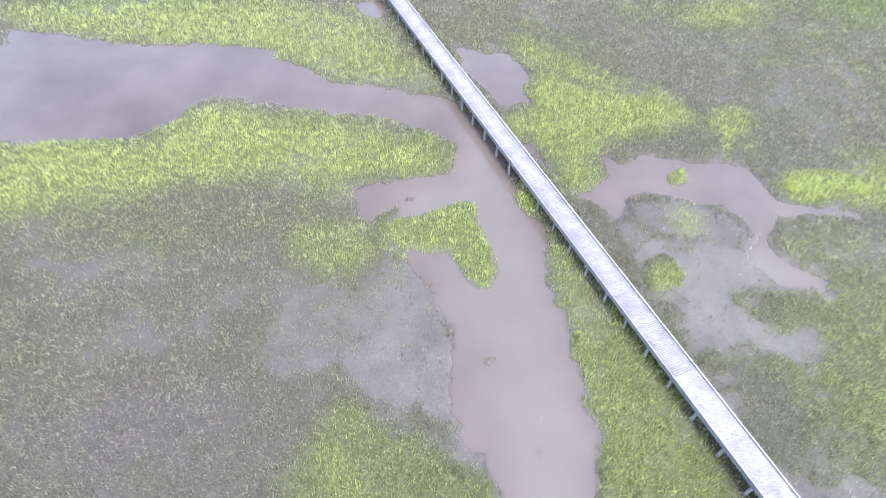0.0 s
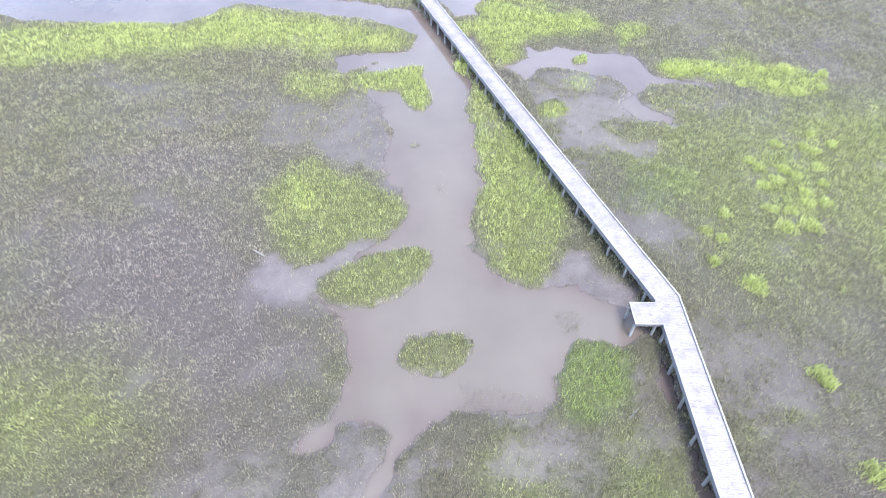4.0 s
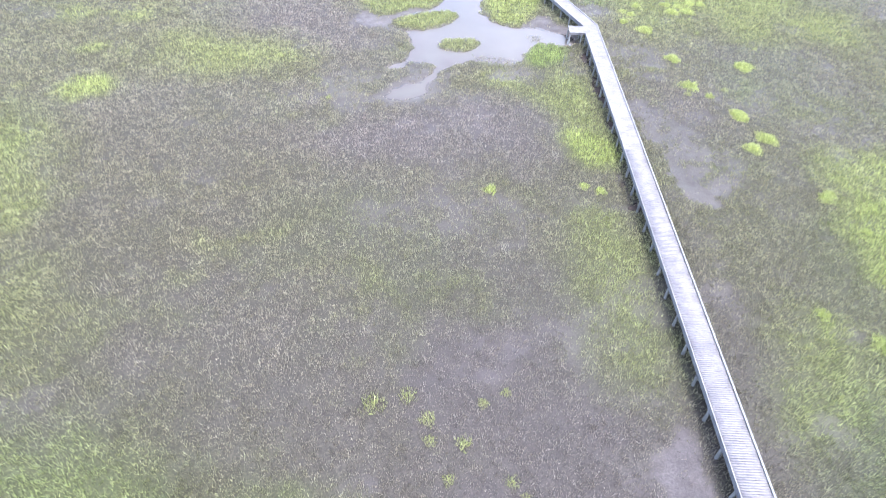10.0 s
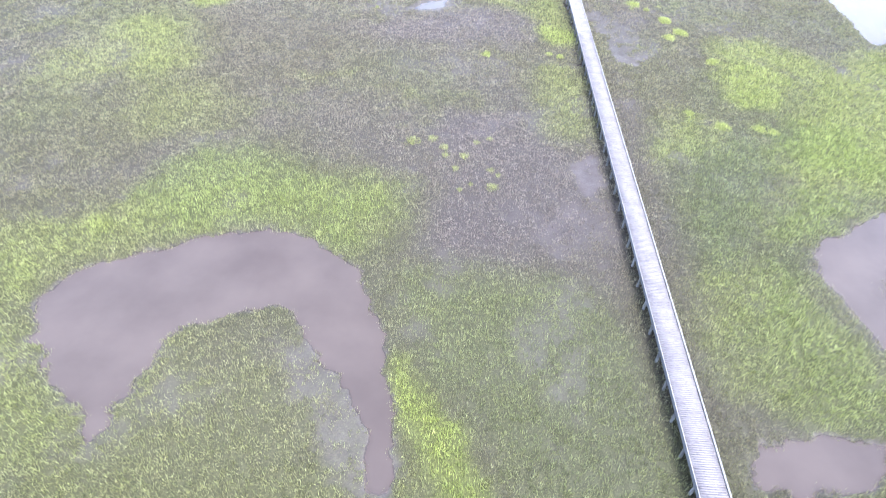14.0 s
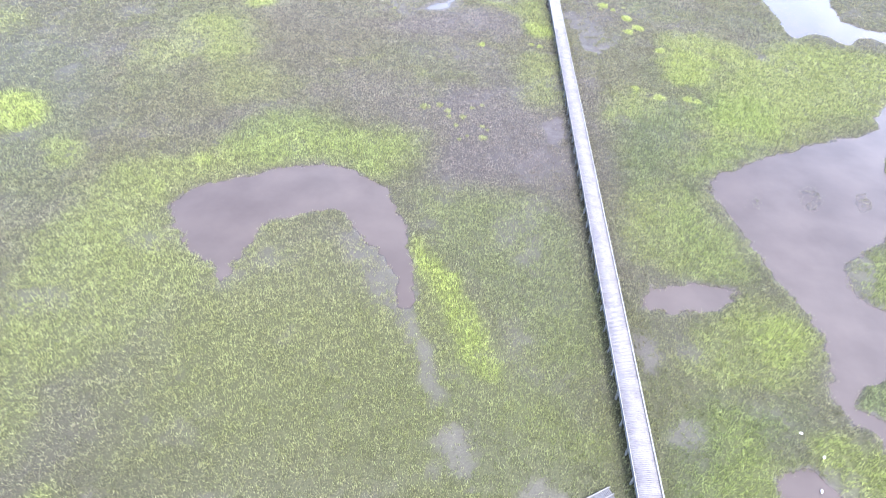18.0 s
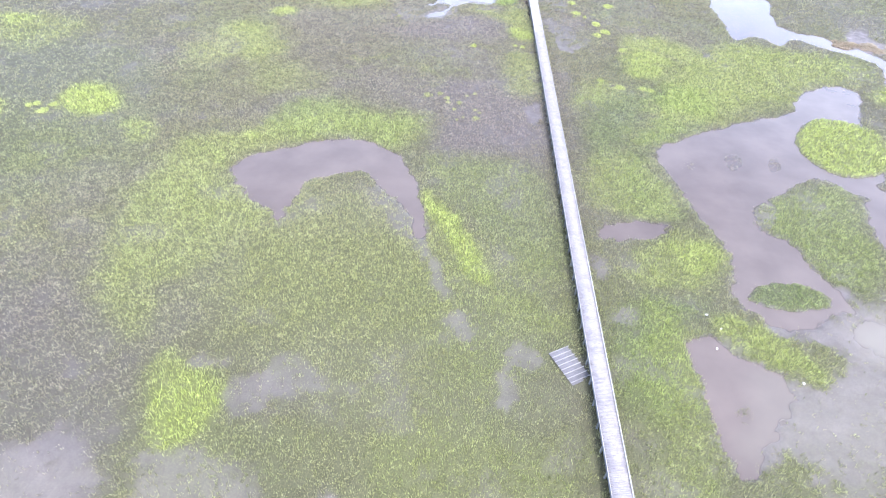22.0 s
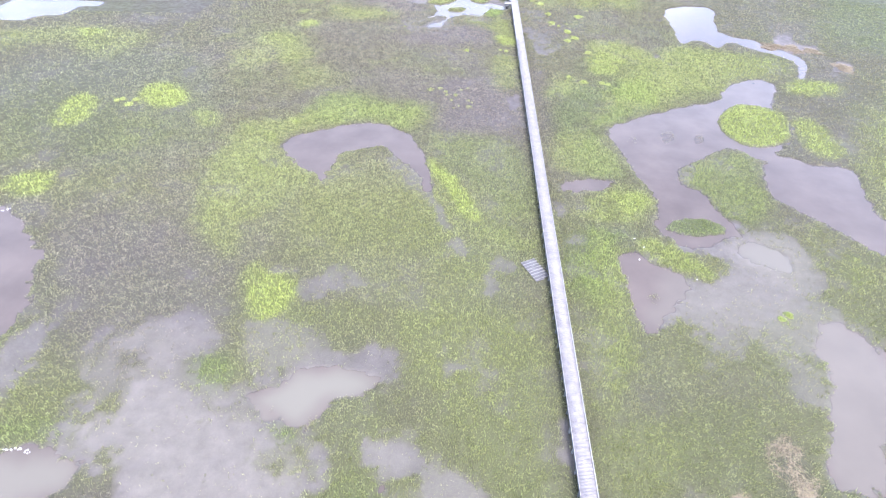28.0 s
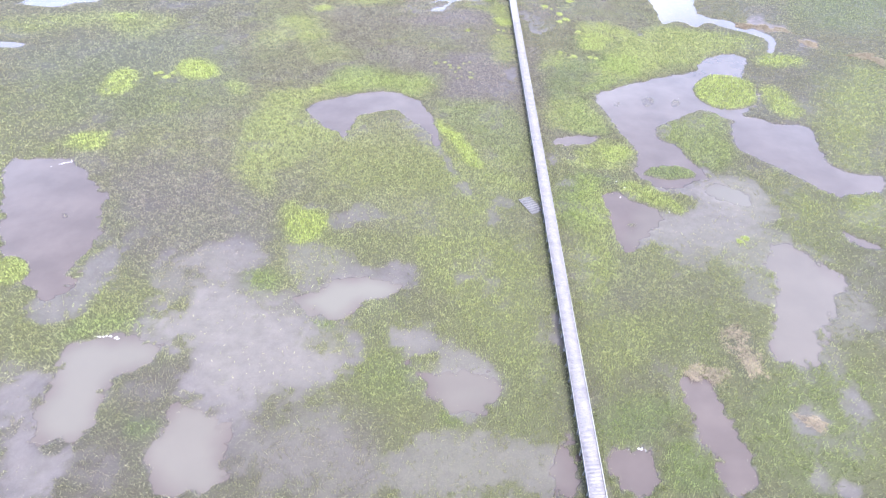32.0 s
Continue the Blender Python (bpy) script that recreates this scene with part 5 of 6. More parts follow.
def sample(field, x, y):
    """A map's value at places, between its nodes."""
    i = np.clip(np.searchsorted(col_x, x) - 1, 0, len(col_x) - 2)
    j = np.clip(np.searchsorted(row_y, y) - 1, 0, len(row_y) - 2)
    u, v = (x - col_x[i]) / (col_x[i + 1] - col_x[i]), (y - row_y[j]) / (row_y[j + 1] - row_y[j])
    return (field[j, i] * (1 - u) + field[j, i + 1] * u) * (1 - v) + (field[j + 1, i] * (1 - u) + field[j + 1, i + 1] * u) * v


def nearest(field, x, y):
    i, j = np.clip(np.searchsorted(col_x, x), 0, len(col_x) - 1), np.clip(np.searchsorted(row_y, y), 0, len(row_y) - 1)
    return field[j, i]


n_row, n_col = gx.shape
idx = np.arange(n_row * n_col).reshape(n_row, n_col)
quads = np.stack([idx[:-1, :-1], idx[:-1, 1:], idx[1:, 1:], idx[1:, :-1]], -1).reshape(-1, 4)
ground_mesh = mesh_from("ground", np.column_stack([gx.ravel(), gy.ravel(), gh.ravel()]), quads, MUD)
# Grass cover, which also masks the between-blade shade painted on the mud.
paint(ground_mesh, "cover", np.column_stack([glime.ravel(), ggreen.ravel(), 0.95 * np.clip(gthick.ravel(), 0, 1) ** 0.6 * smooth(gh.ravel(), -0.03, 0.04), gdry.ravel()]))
ground_mesh.polygons.foreach_set("use_smooth", np.ones(len(quads), bool))
tagged(new("ground", ground_mesh), "wet grey-brown tidal mud flats under the marsh grass", "ground", kind="structure")


def silty(x, y):
    """How much pale silt a place holds."""
    k = np.zeros(x.shape)
    for amount, outline in SILTS:
        k = np.maximum(k, amount * (1 - smooth(inside(x, y, rounded(outline), 5) + 1.5 * fractal(x, y, 4.0, 161), -2.5, 1.5)))
    return k


def paint_value(me, name, values):
    layer = me.attributes.new(name, "FLOAT", "POINT")
    layer.data.foreach_set("value", np.asarray(values, np.float32).ravel())


paint_value(ground_mesh, "silt", silty(gx, gy))
low = np.minimum(np.minimum(gh[:-1, :-1], gh[1:, :-1]), np.minimum(gh[:-1, 1:], gh[1:, 1:])).ravel() < 0.06
used, corner = np.unique(quads[low], return_inverse=True)
wx, wy, depth = gx.ravel()[used], gy.ravel()[used], -gh.ravel()[used]
water_mesh = mesh_from("water", np.column_stack([wx, wy, 0 * wx]), corner.reshape(-1, 4), WATER)
paint_value(water_mesh, "silt", silty(wx, wy))
paint_value(water_mesh, "depth", depth)
tagged(new("water", water_mesh), "still murky brown tidal creek water mirroring pale clouds", "water", kind="structure")


# ---- grass ----
def blades(x, y, z, tall, wide, lean, rng, bearing=None):
    """Upright leaves as triangles, three vertices each: pointed ones, and fans that spread from the root."""
    n = len(x)
    a, b = rng.uniform(0, 2 * math.pi, n), rng.uniform(0, 2 * math.pi, n)
    if bearing is not None:
        b = bearing
    dx, dy = np.cos(a) * wide / 2, np.sin(a) * wide / 2
    tx, ty = x + np.cos(b) * lean * tall, y + np.sin(b) * lean * tall
    top = z + tall * np.sqrt(np.maximum(1 - lean ** 2, 0.05))
    fan = rng.uniform(0, 1, n) < 0.06
    v = np.empty((n, 3, 3))
    v[:, 0] = np.where(fan[:, None], np.column_stack([tx - dx, ty - dy, top]), np.column_stack([x - dx, y - dy, z - 0.05]))
    v[:, 1] = np.where(fan[:, None], np.column_stack([tx + dx, ty + dy, top - rng.uniform(0, 0.4, n) * tall]), np.column_stack([x + dx, y + dy, z - 0.05]))
    v[:, 2] = np.where(fan[:, None], np.column_stack([x, y, z - 0.05]), np.column_stack([tx, ty, top]))
    return v.reshape(-1, 3)


def grass_object(name, v, rgb, label, category, kind=""):
    me = mesh_from(name, v, np.arange(len(v)).reshape(-1, 3), GRASS, 3)
    paint(me, "tone", np.repeat(rgb, 3, 0))
    return tagged(new(name, me), label, category, kind=kind)


RAFT_BED = [(30.3, -105.0), (32.3, -103.6), (34.8, -107.0), (34.1, -108.9), (32.7, -108.6)]
SEEN = [(-54, 62), (57, 80), (72, 50), (78, 26), (144, 24), (80, -158), (-22, -172), (-126, -31), (-58, -22)]


def nearness(x, y):
    """1 where the camera passes nearest, falling off towards the far sides."""
    side = np.maximum(np.abs(x - 14 - 0.03 * y) - 34, 0)
    return (1 - 0.8 * smooth(side, 0, 42)) * (1 - 0.42 * smooth(-y, 85, 125))


def sow(per_metre, rng):
    """Blades over all of the marsh that the flight shows, plot by plot."""
    made = []
    for x0 in range(-126, 146, 16):
        for y0 in range(-174, 82, 16):
            cx, cy = np.meshgrid(np.linspace(x0, x0 + 16, 5), np.linspace(y0, y0 + 16, 5))
            if inside(cx, cy, SEEN, 3).min() > 2:
                continue
            top = nearness(cx, cy).max()
            n = int(per_metre * 256 * top / SHOOTS)
            x, y = rng.uniform(x0, x0 + 16, n), rng.uniform(y0, y0 + 16, n)
            p = nearness(x, y)
            ok = (rng.uniform(0, top, n) < p) & (inside(x, y, SEEN, 3) < 2) & (inside(x, y, RAFT_BED, 1) > 0.1)
            x, y, p = x[ok], y[ok], p[ok]
            thick = sample(gthick, x, y)
            tussock = smooth(0.75 * fractal(x, y, 1.3, 113, 4, 0.6) + 1.5 * thick - 0.72, -0.3, 0.3)
            keep = rng.uniform(0, 1, len(x)) < (0.25 * thick + 0.75 * tussock) * (0.55 + 0.45 * smooth(fractal(x, y, 0.8, 111, 2), -0.45, 0.3))
            x, y, p = (np.repeat(q[keep], SHOOTS) for q in (x, y, p))
            n = len(x)
            shade = np.repeat(rng.normal(0.44, 0.19, n // SHOOTS), SHOOTS) + 0.18 * fractal(x, y, 0.45, 117, 2)
            bearing, off = rng.uniform(0, 2 * math.pi, n), np.abs(rng.normal(0, 1, n))
            x, y = x + 0.1 * p ** -0.3 * off * np.cos(bearing), y + 0.1 * p ** -0.3 * off * np.sin(bearing)
            h, lime, green, dry = (sample(f, x, y) for f in (gh, glime, ggreen, gdry))
            tall = (0.23 + 0.19 * lime + 0.1 * green) * rng.uniform(0.6, 1.35, n)
            v = blades(x, y, h, tall, 0.039 * p ** -0.35 * rng.uniform(0.6, 1.4, n), np.clip(0.1 + 0.16 * off, 0, 0.5), rng, bearing)
            jitter = rng.normal(0, 0.1, n)
            rgb = np.column_stack([np.clip(lime + jitter * (lime > 0.05), 0, 1), np.clip(green, 0, 1),
                                   np.clip(rng.normal(shade, 0.13), 0, 1), np.clip(dry, 0, 1)])
            made.append((v, rgb, nearest(gisle, x, y)))
    return made


rng = np.random.RandomState(7)
fields = sow(GRASS_PER_METRE, rng)
gv = np.concatenate([q[0] for q in fields]).reshape(-1, 3, 3)
grgb = np.concatenate([q[1] for q in fields])
gisland = np.concatenate([q[2] for q in fields])
kinds = np.where(grgb[:, 0] > 0.4, 1, np.where(grgb[:, 1] > 0.4, 2, 0))
for k, name, label in ((0, "dry_marsh_grass", "short grey-olive marsh grass with dead stalks on wet mud"),
                       (1, "bright_cordgrass", "bright yellow-green young cordgrass beside the pools"),
                       (2, "green_cordgrass", "fresh mid-green cordgrass on the wet meadow")):
    pick = (gisland < 0) & (kinds == k)
    grass_object(name, gv[pick].reshape(-1, 3), grgb[pick], label, "marsh grass", "stuff")
for n, (label, outline) in enumerate(LANDS):
    pick = gisland == n
    if pick.any():
        grass_object("grass_island", gv[pick].reshape(-1, 3), grgb[pick], label + " of cordgrass standing in the creek", "grass island", "stuff")


def tuft(n, reach, seed, bright, label):
    r = np.random.RandomState(seed)
    a, d = r.uniform(0, 2 * math.pi, n), reach * r.uniform(0, 1, n) ** 0.65
    d = d * (1 + 0.22 * np.sin(3 * a + seed))
    v = blades(np.cos(a) * d, np.sin(a) * d, 0 * d, r.uniform(0.45, 0.9, n) * (1.1 - 0.5 * d / reach), r.uniform(0.055, 0.11, n), r.uniform(0.1, 0.55, n), r)
    rgb = np.column_stack([bright * r.uniform(0.55, 1.0, n), 0 * d + 0.2, np.clip(r.normal(0.58, 0.22, n), 0, 1), 0 * d])
    return grass_object("grass_tuft", v, rgb, label, "grass tuft")


DENSE, LOOSE = "dense bright lime-green cordgrass tuft on the mud flat", "loose pale green cordgrass tuft among grey marsh grass"
dense = [tuft(260, 0.8, 1, 0.95, DENSE), tuft(190, 0.6, 2, 0.95, DENSE), tuft(360, 1.1, 3, 0.95, DENSE), tuft(440, 1.3, 4, 0.95, DENSE)]
loose = [tuft(120, 0.8, 5, 0.5, LOOSE), tuft(90, 0.65, 6, 0.5, LOOSE), tuft(170, 1.1, 7, 0.5, LOOSE)]
fresh = {id(q) for q in dense + loose}
pick_tuft = random.Random(5)
for x, y, size in TUFTS:
    z = float(sample(gh, np.array([x]), np.array([y]))[0])
    m = pose(x, y, max(z, 0.0), 0, 0, pick_tuft.uniform(0, 360)) @ Matrix.Scale(size * pick_tuft.uniform(0.8, 1.15), 4)
    made = (dense if size > 0.75 else loose)[pick_tuft.randrange(4 if size > 0.75 else 3)]
    if id(made) in fresh:
        fresh.discard(id(made))
        made.matrix_basis = m
    else:
        made = copy_thing(made, m)
    tagged(made, group="bright grass tufts" if size > 0.75 else "loose grass tufts")


# ---- boardwalk ----
def part(name, bm, mat, parent, label=""):
    me = bpy.data.meshes.new(name)
    bm.to_mesh(me)
    bm.free()
    me.materials.append(mat)
    ob = new(name, me)
    ob.parent = parent
    return tagged(ob, label)


def prism(bm, low, z0, z1):
    """A slab over the corners low, from z0 to z1."""
    a = [bm.verts.new((p[0], p[1], z0)) for p in low]
    b = [bm.verts.new((p[0], p[1], z1)) for p in low]
    n = len(low)
    bm.faces.new(a[::-1])
    bm.faces.new(b)
    for i in range(n):
        bm.faces.new((a[i], a[(i + 1) % n], b[(i + 1) % n], b[i]))


DECK_Z, WIDE = 1.54, 1.823
N1, B1 = Vector((math.cos(radians(26.09)), math.sin(radians(26.09)))), 21.164
N2, B2 = Vector((math.cos(radians(6.122)), math.sin(radians(6.122)))), 22.627


def meet(b1, b2):
    det = N1.x * N2.y - N1.y * N2.x
    return Vector(((b1 * N2.y - b2 * N1.y) / det, (N1.x * b2 - N2.x * b1) / det))


LC, RC = meet(B1, B2), meet(B1 + WIDE, B2 + WIDE)


class Run:
    """A straight stretch of deck from the bend: across v 0 to 1, along s in metres."""

    def __init__(self, normal, way, reach):
        self.n, self.d, self.reach = normal, way, reach
        self.skew = (RC - LC).dot(way)

    def at(self, s, across):
        return LC + self.d * s + self.n * across

    def cut(self, s, across):
        return self.at(max(s, self.skew * across / WIDE), across)


NORTH = Run(N1, Vector((-N1.y, N1.x)), 95.0)
SOUTH = Run(N2, Vector((N2.y, -N2.x)), 190.0)
boardwalk = tagged(new("boardwalk"), "long weathered pale-grey timber boardwalk on posts over the marsh", "boardwalk")


def lengthwise(run, s0, s1, a0, a1, z0, z1):
    bm = bmesh.new()
    prism(bm, [run.cut(s0, a0), run.cut(s0, a1), run.cut(s1, a1), run.cut(s1, a0)], z0, z1)
    bmesh.ops.recalc_face_normals(bm, faces=bm.faces)
    return bm


for run in (NORTH, SOUTH):
    for across in (0.0, WIDE - 0.05):
        part("fascia", lengthwise(run, -1, run.reach, across, across + 0.045, DECK_Z - 0.36, DECK_Z - 0.043), FASCIA, boardwalk, "blue-grey fascia board")
    for across in (0.45, 0.9, WIDE - 0.5):
        part("stringer", lengthwise(run, -1, run.reach, across, across + 0.05, DECK_Z - 0.29, DECK_Z - 0.042), BEAM, boardwalk)
    part("kerb_rail", lengthwise(run, -1, run.reach, WIDE - 0.10, WIDE + 0.01, DECK_Z + 0.07, DECK_Z + 0.115), RAIL, boardwalk, "pale timber kerb rail on blocks")
    for s in np.arange(1.2, run.reach, 2.4):
        p0 = run.at(s, 0.02)
        bm = bmesh.new()
        prism(bm, [run.at(s - 0.07, WIDE - 0.095), run.at(s - 0.07, WIDE - 0.005), run.at(s + 0.07, WIDE - 0.005), run.at(s + 0.07, WIDE - 0.095)], DECK_Z + 0.002, DECK_Z + 0.069)
        part("kerb_block", bm, RAIL, boardwalk)
part("edge_rail", lengthwise(NORTH, 0.0, NORTH.reach, 0.0, 0.06, DECK_Z + 0.003, DECK_Z + 0.05), RAIL, boardwalk, "narrow pale edge rail")
part("edge_rail", lengthwise(SOUTH, 2.18, SOUTH.reach, 0.0, 0.06, DECK_Z + 0.003, DECK_Z + 0.05), RAIL, boardwalk, "narrow pale edge rail")


def post_mesh():
    bm = bmesh.new()
    bmesh.ops.create_cone(bm, cap_ends=True, segments=12, radius1=0.115, radius2=0.10, depth=2.0)
    me = bpy.data.meshes.new("post")
    bm.to_mesh(me)
    bm.free()
    me.materials.append(POST)
    return me


def child(name, me, parent, m):
    ob = new(name, me)
    ob.parent = parent
    ob.matrix_basis = m
    return ob


POST_MESH = post_mesh()
spots = random.Random(3)
for run, first in ((NORTH, 1.0), (SOUTH, 2.6)):
    for s in np.arange(first, run.reach, 2.4):
        for across in (0.07, WIDE - 0.07):
            p = run.at(s + spots.uniform(-0.06, 0.06), across)
            child("post", POST_MESH, boardwalk, pose(p.x, p.y, 0.17 + spots.uniform(-0.03, 0.02), spots.uniform(-2, 2), spots.uniform(-2, 2), spots.uniform(0, 90)))
        bm = bmesh.new()
        prism(bm, [run.at(s - 0.19, 0.06), run.at(s - 0.19, WIDE - 0.06), run.at(s - 0.13, WIDE - 0.06), run.at(s - 0.13, 0.06)], DECK_Z - 0.53, DECK_Z - 0.30)
        part("cross_beam", bm, BEAM, boardwalk)

# viewing platform at the bend
platform = tagged(new("viewing_platform"), "small square timber platform with pale edge rails", "platform")

def stage(s, out):
    return SOUTH.at(s, 0) - N2 * out


for k in range(13):
    a = 0.01 + k * 0.1415
    bm = bmesh.new()
    prism(bm, [stage(0.31, a), stage(2.15, a), stage(2.15, a + 0.133), stage(0.31, a + 0.133)], DECK_Z - 0.04, DECK_Z - 0.001)
    bmesh.ops.recalc_face_normals(bm, faces=bm.faces)
    part("plank", bm, PLANK, platform)
for name, q in (("edge_rail", (0.29, 0.36, 0.0, 1.86)), ("edge_rail", (2.1, 2.17, 0.0, 1.86)), ("edge_rail", (0.365, 2.095, 1.79, 1.86))):
    bm = bmesh.new()
    prism(bm, [stage(q[0], q[2]), stage(q[1], q[2]), stage(q[1], q[3]), stage(q[0], q[3])], DECK_Z + 0.002, DECK_Z + 0.055)
    bmesh.ops.recalc_face_normals(bm, faces=bm.faces)
    part(name, bm, RAIL, platform)
for s in (0.34, 2.07):
    bm = bmesh.new()
    prism(bm, [stage(s, 0.05), stage(s + 0.05, 0.05), stage(s + 0.05, 1.84), stage(s, 1.84)], DECK_Z - 0.26, DECK_Z - 0.042)
    bmesh.ops.recalc_face_normals(bm, faces=bm.faces)
    part("joist", bm, BEAM, platform)
    for out in (0.35, 1.78):
        p = stage(s + (0.15 if s < 1 else -0.1), out)
        child("post", POST_MESH, platform, pose(p.x, p.y, 0.2))

# ---- stranded dock frame ----
raft = tagged(new("stranded_dock_section"), "wrecked grey timber dock section with pale joists lying in the grass", "dock section")
raft.matrix_basis = pose(30.28, -105.0, 0.40, 0, 0, 0) @ pose(0, 0, 0, 0, 0, 36.0) @ pose(0, 0, 0, 3, 2, 0)
for k in range(16):
    bm = bmesh.new()
    x = 0.05 + k * 0.145
    end = -4.15 + (0.0 if k < 9 else 0.35 * spots.random())
    prism(bm, [(x, end), (x + 0.125, end), (x + 0.125, 0), (x, 0)], 0, 0.035)
    bmesh.ops.recalc_face_normals(bm, faces=bm.faces)
    part("plank", bm, WRECK, raft, "dull grey weathered board")
for k in range(8):
    bm = bmesh.new()
    y = -0.06 - k * 0.54
    prism(bm, [(0.0, y - 0.05), (2.42, y - 0.05), (2.42, y), (0.0, y)], 0.037, 0.17)
    bmesh.ops.recalc_face_normals(bm, faces=bm.faces)
    part("joist", bm, RAIL, raft, "pale joist")

# ---- deck planks ----
def plank_bm(run, s):
    bm = bmesh.new()
    dz = spots.uniform(-0.004, 0.004)
    prism(bm, [run.cut(s, 0.0), run.cut(s, WIDE), run.cut(s + 0.1485, WIDE), run.cut(s + 0.1485, 0.0)], DECK_Z - 0.04 + dz, DECK_Z + dz)
    bmesh.ops.recalc_face_normals(bm, faces=bm.faces)
    return bm


for run, single in ((NORTH, 120), (SOUTH, 180)):
    rest = []
    for k, s in enumerate(np.arange(min(0.0, run.skew), run.reach, 0.15)):
        if s + 0.1485 <= max(0, run.skew) * 0 + min(0, run.skew):
            continue
        if k < single:
            part("plank", plank_bm(run, s), PLANK, boardwalk)
        else:
            dz = spots.uniform(-0.004, 0.004)
            q = [run.at(s, 0), run.at(s, WIDE), run.at(s + 0.1485, WIDE), run.at(s + 0.1485, 0)]
            rest.append([(p.x, p.y, DECK_Z + dz + h) for h in (-0.04, 0.0) for p in q])
    n = len(rest)
    box = np.array([(0, 1, 2, 3), (4, 7, 6, 5), (0, 4, 5, 1), (1, 5, 6, 2), (2, 6, 7, 3), (3, 7, 4, 0)])
    faces = (box[None] + 8 * np.arange(n)[:, None, None]).reshape(-1, 4)
    me = mesh_from("planking", np.array(rest).reshape(-1, 3), faces[:, ::-1], PLANK)
    far_planks = tagged(new("planking", me), "rows of weathered deck planks", kind="stuff")
    far_planks.parent = boardwalk


# ---- wrack, foam and stakes ----
def surface(x, y):
    return max(0.0, float(sample(gh, np.array([x]), np.array([y]))[0]))


def stick_pile(x, y, count, reach, long, mat, name, label, category, seed, heap=0.28):
    """Thin reed stalks heaped flat, three-sided, as one mesh."""
    r = np.random.RandomState(seed)
    a, d = r.uniform(0, 2 * math.pi, count), reach * np.sqrt(r.uniform(0, 1, count))
    ragged = 1 + 0.3 * np.sin(3 * a + seed) + 0.25 * np.sin(5 * a + 2 * seed)
    cx, cy, yaw = np.cos(a) * d * 1.3 * ragged, np.sin(a) * d * 0.8 * ragged, r.normal(0.4, 1.1, count)
    z = 0.03 + heap * r.uniform(0, 1, count) * (1 - d / reach)
    half, thick = long * r.uniform(0.5, 1.2, count) / 2, r.uniform(0.012, 0.03, count)
    verts, faces = [], []
    for i in range(count):
        ux, uy = math.cos(yaw[i]), math.sin(yaw[i])
        rise = r.uniform(-0.08, 0.12)
        for s in (-1, 1):
            for k in range(3):
                w = 2 * math.pi * k / 3
                verts.append((cx[i] + s * half[i] * ux - uy * thick[i] * math.cos(w), cy[i] + s * half[i] * uy + ux * thick[i] * math.cos(w),
                              z[i] + s * rise * half[i] + thick[i] * math.sin(w)))
        o = 6 * i
        faces += [(o, o + 1, o + 4, o + 3), (o + 1, o + 2, o + 5, o + 4), (o + 2, o, o + 3, o + 5)]
    me = mesh_from(name, np.array(verts), np.array(faces), mat)
    ob = tagged(new(name, me), label, category, kind="stuff")
    ob.matrix_basis = pose(x, y, surface(x, y), 0, 0, r.uniform(0, 180))
    return ob


WRACK_LABEL = "heap of brown dead reed wrack stranded at the pool edge"
for n, (x, y, reach) in enumerate(((53.6, -137.5, 1.0), (55.9, -137.3, 1.5), (60.1, -130.1, 1.5), (60.8, -133.8, 2.0), (61.0, -135.4, 1.2), (66.3, -142.8, 1.2),
                                   (89.5, -13.1, 2.2), (94.1, -14.0, 2.0), (98.8, -14.8, 1.8), (103.0, -23.5, 2.0), (113.7, -29.6, 2.2), (116.5, -31.9, 2.0))):
    banked = x > 85
    stick_pile(x, y, 900 if banked else 260, reach, 1.2 if banked else 0.9, REED, "wrack_pile", WRACK_LABEL, "wrack", 40 + n, 0.7 if banked else 0.28)


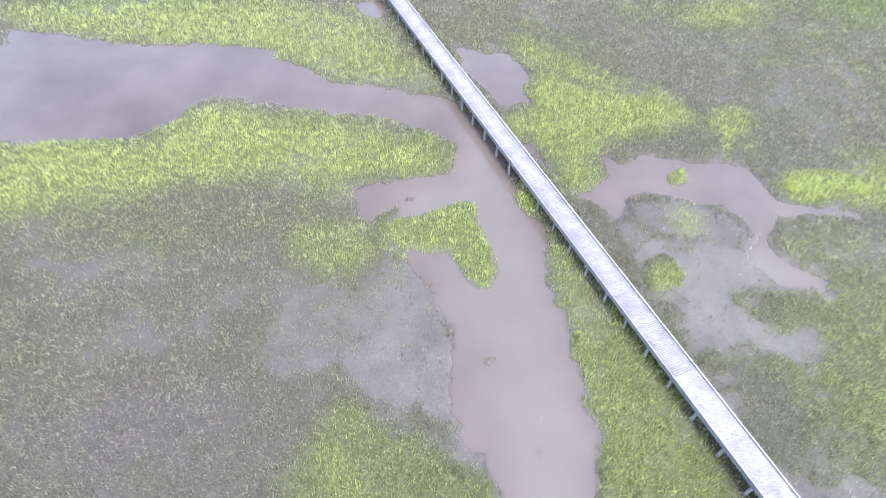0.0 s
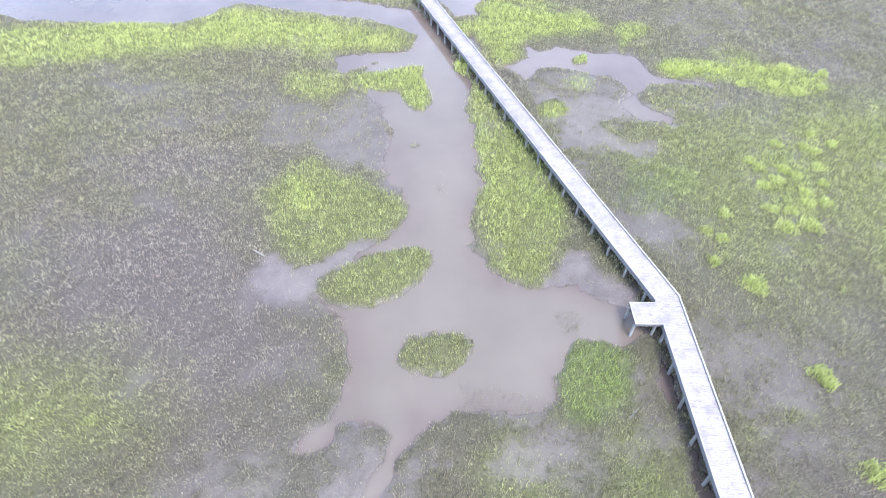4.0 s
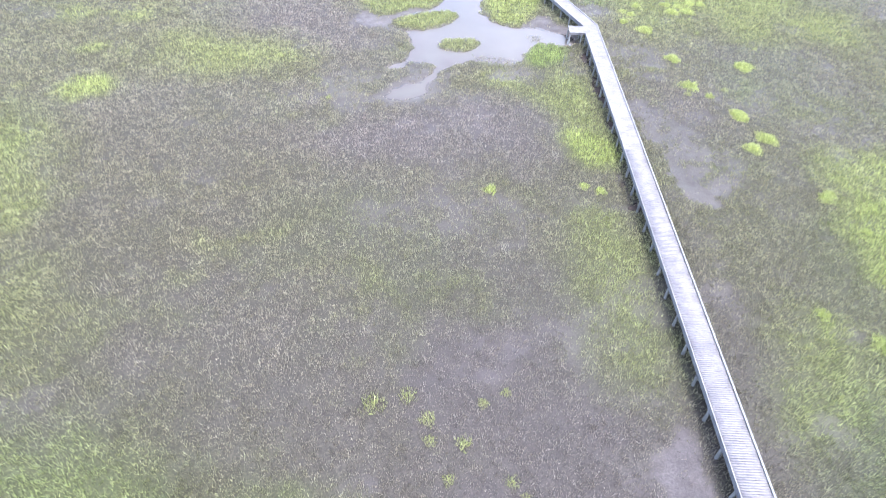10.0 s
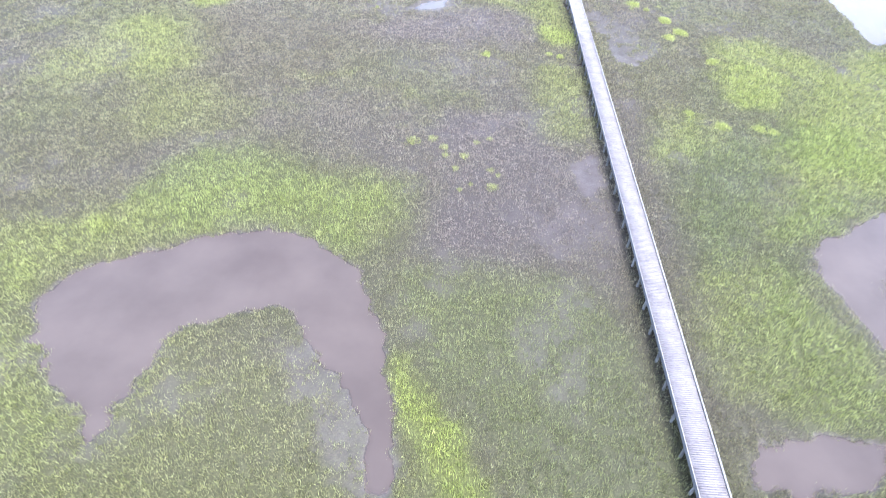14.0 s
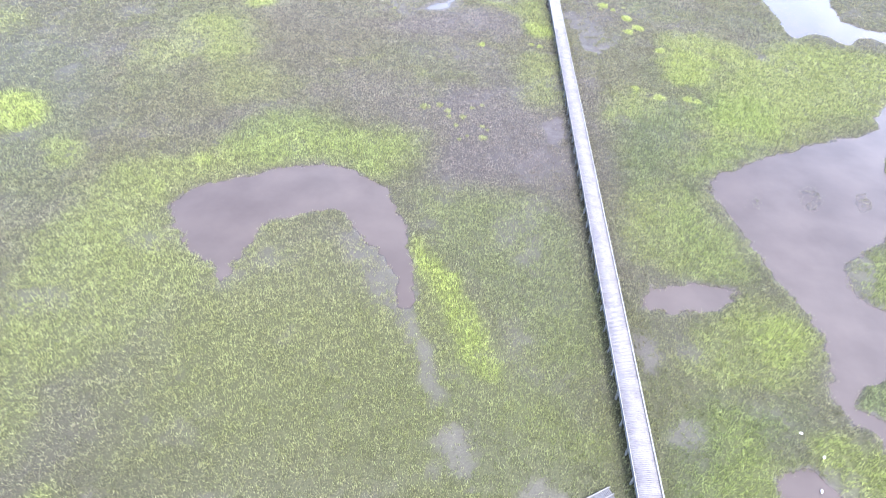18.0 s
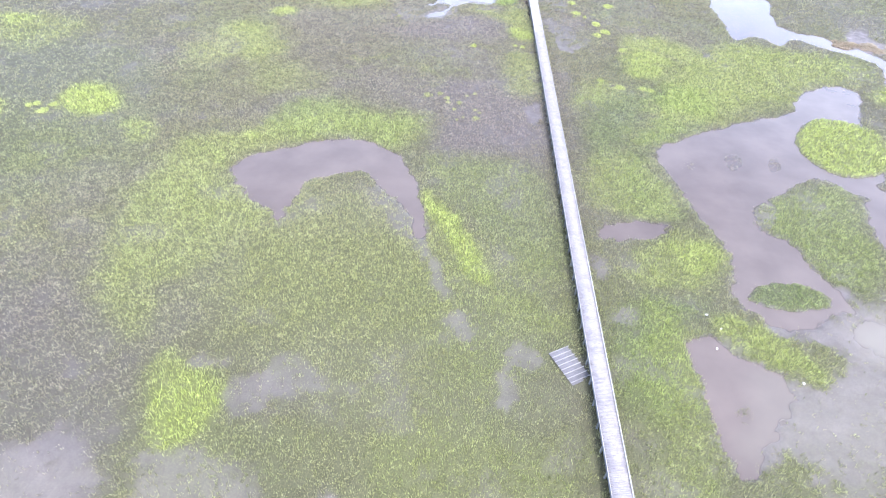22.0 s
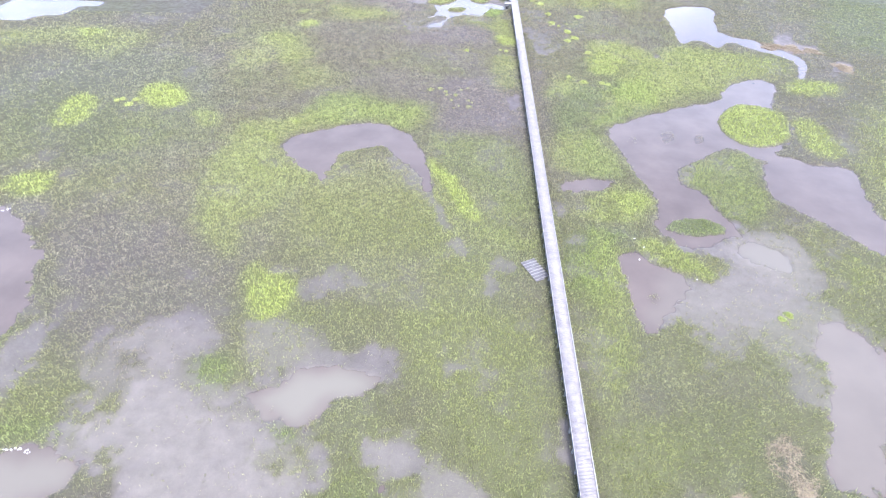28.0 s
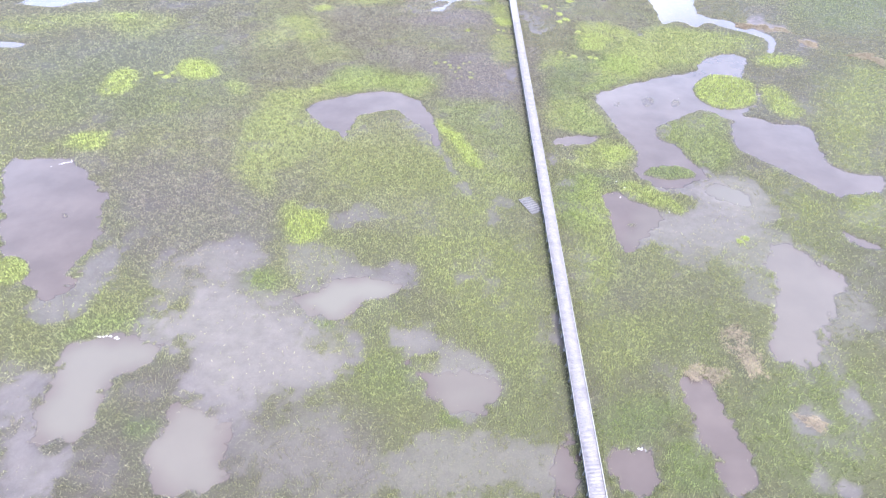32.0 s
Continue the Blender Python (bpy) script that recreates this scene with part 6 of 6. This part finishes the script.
def foam(x, y, count, reach, seed):
    r = np.random.RandomState(seed)
    bm = bmesh.new()
    for _ in range(count):
        cx, cy, s = r.normal(0, reach, 1)[0], r.normal(0, 0.14, 1)[0], r.uniform(0.03, 0.12)
        m = Matrix.Translation((cx, cy, 0.01)) @ Matrix.Diagonal((s, s * r.uniform(0.4, 0.9), 0.03, 1))
        bmesh.ops.create_icosphere(bm, subdivisions=1, radius=1.0, matrix=m)
    me = bpy.data.meshes.new("foam")
    bm.to_mesh(me)
    bm.free()
    me.materials.append(FOAM)
    ob = tagged(new("foam", me), "line of white foam flecks at the edge of the pool", "foam", kind="stuff")
    ob.matrix_basis = pose(x, y, 0.0, 0, 0, r.uniform(-20, 40))


for n, (x, y, reach) in enumerate(((52.7, -137.4, 0.5), (45.2, -149.0, 0.9), (-22.3, -142.9, 1.4), (-51.4, -105.9, 1.3))):
    foam(x, y, 38, reach, 70 + n)


def stake(x, y, tall, lean, yaw, label):
    bm = bmesh.new()
    bmesh.ops.create_cone(bm, cap_ends=True, segments=8, radius1=0.045, radius2=0.035, depth=tall, matrix=Matrix.Translation((0, 0, tall / 2 - 0.1)))
    me = bpy.data.meshes.new("stake")
    bm.to_mesh(me)
    bm.free()
    me.materials.append(RAIL)
    ob = tagged(new("stake", me), label, "stake")
    ob.matrix_basis = pose(x, y, surface(x, y), lean, 0, yaw)


stake(20.2, -6.4, 1.6, 8, 20, "bleached wooden stake standing in the marsh grass")
stake(-6.8, 4.3, 1.3, 84, 60, "bleached driftwood pole lying on the dry grass")
for n, (x, y) in enumerate(((47.4, -96.4), (48.6, -98.2), (47.7, -101.0), (55.4, -104.1))):
    bm = bmesh.new()
    bmesh.ops.create_icosphere(bm, subdivisions=2, radius=1.0, matrix=Matrix.Diagonal((0.16, 0.09, 0.05, 1)))
    for v in bm.verts:
        v.co *= 1 + 0.25 * noise.noise(v.co * 9 + Vector((n, 0, 0)))
    me = bpy.data.meshes.new("shell_litter")
    bm.to_mesh(me)
    bm.free()
    me.materials.append(FOAM)
    ob = tagged(new("shell_litter", me), "small bleached white shell lying on the grass edge", "shell", group="white shells")
    ob.matrix_basis = pose(x, y, surface(x, y) + 0.14, 0, 0, 37 * n)
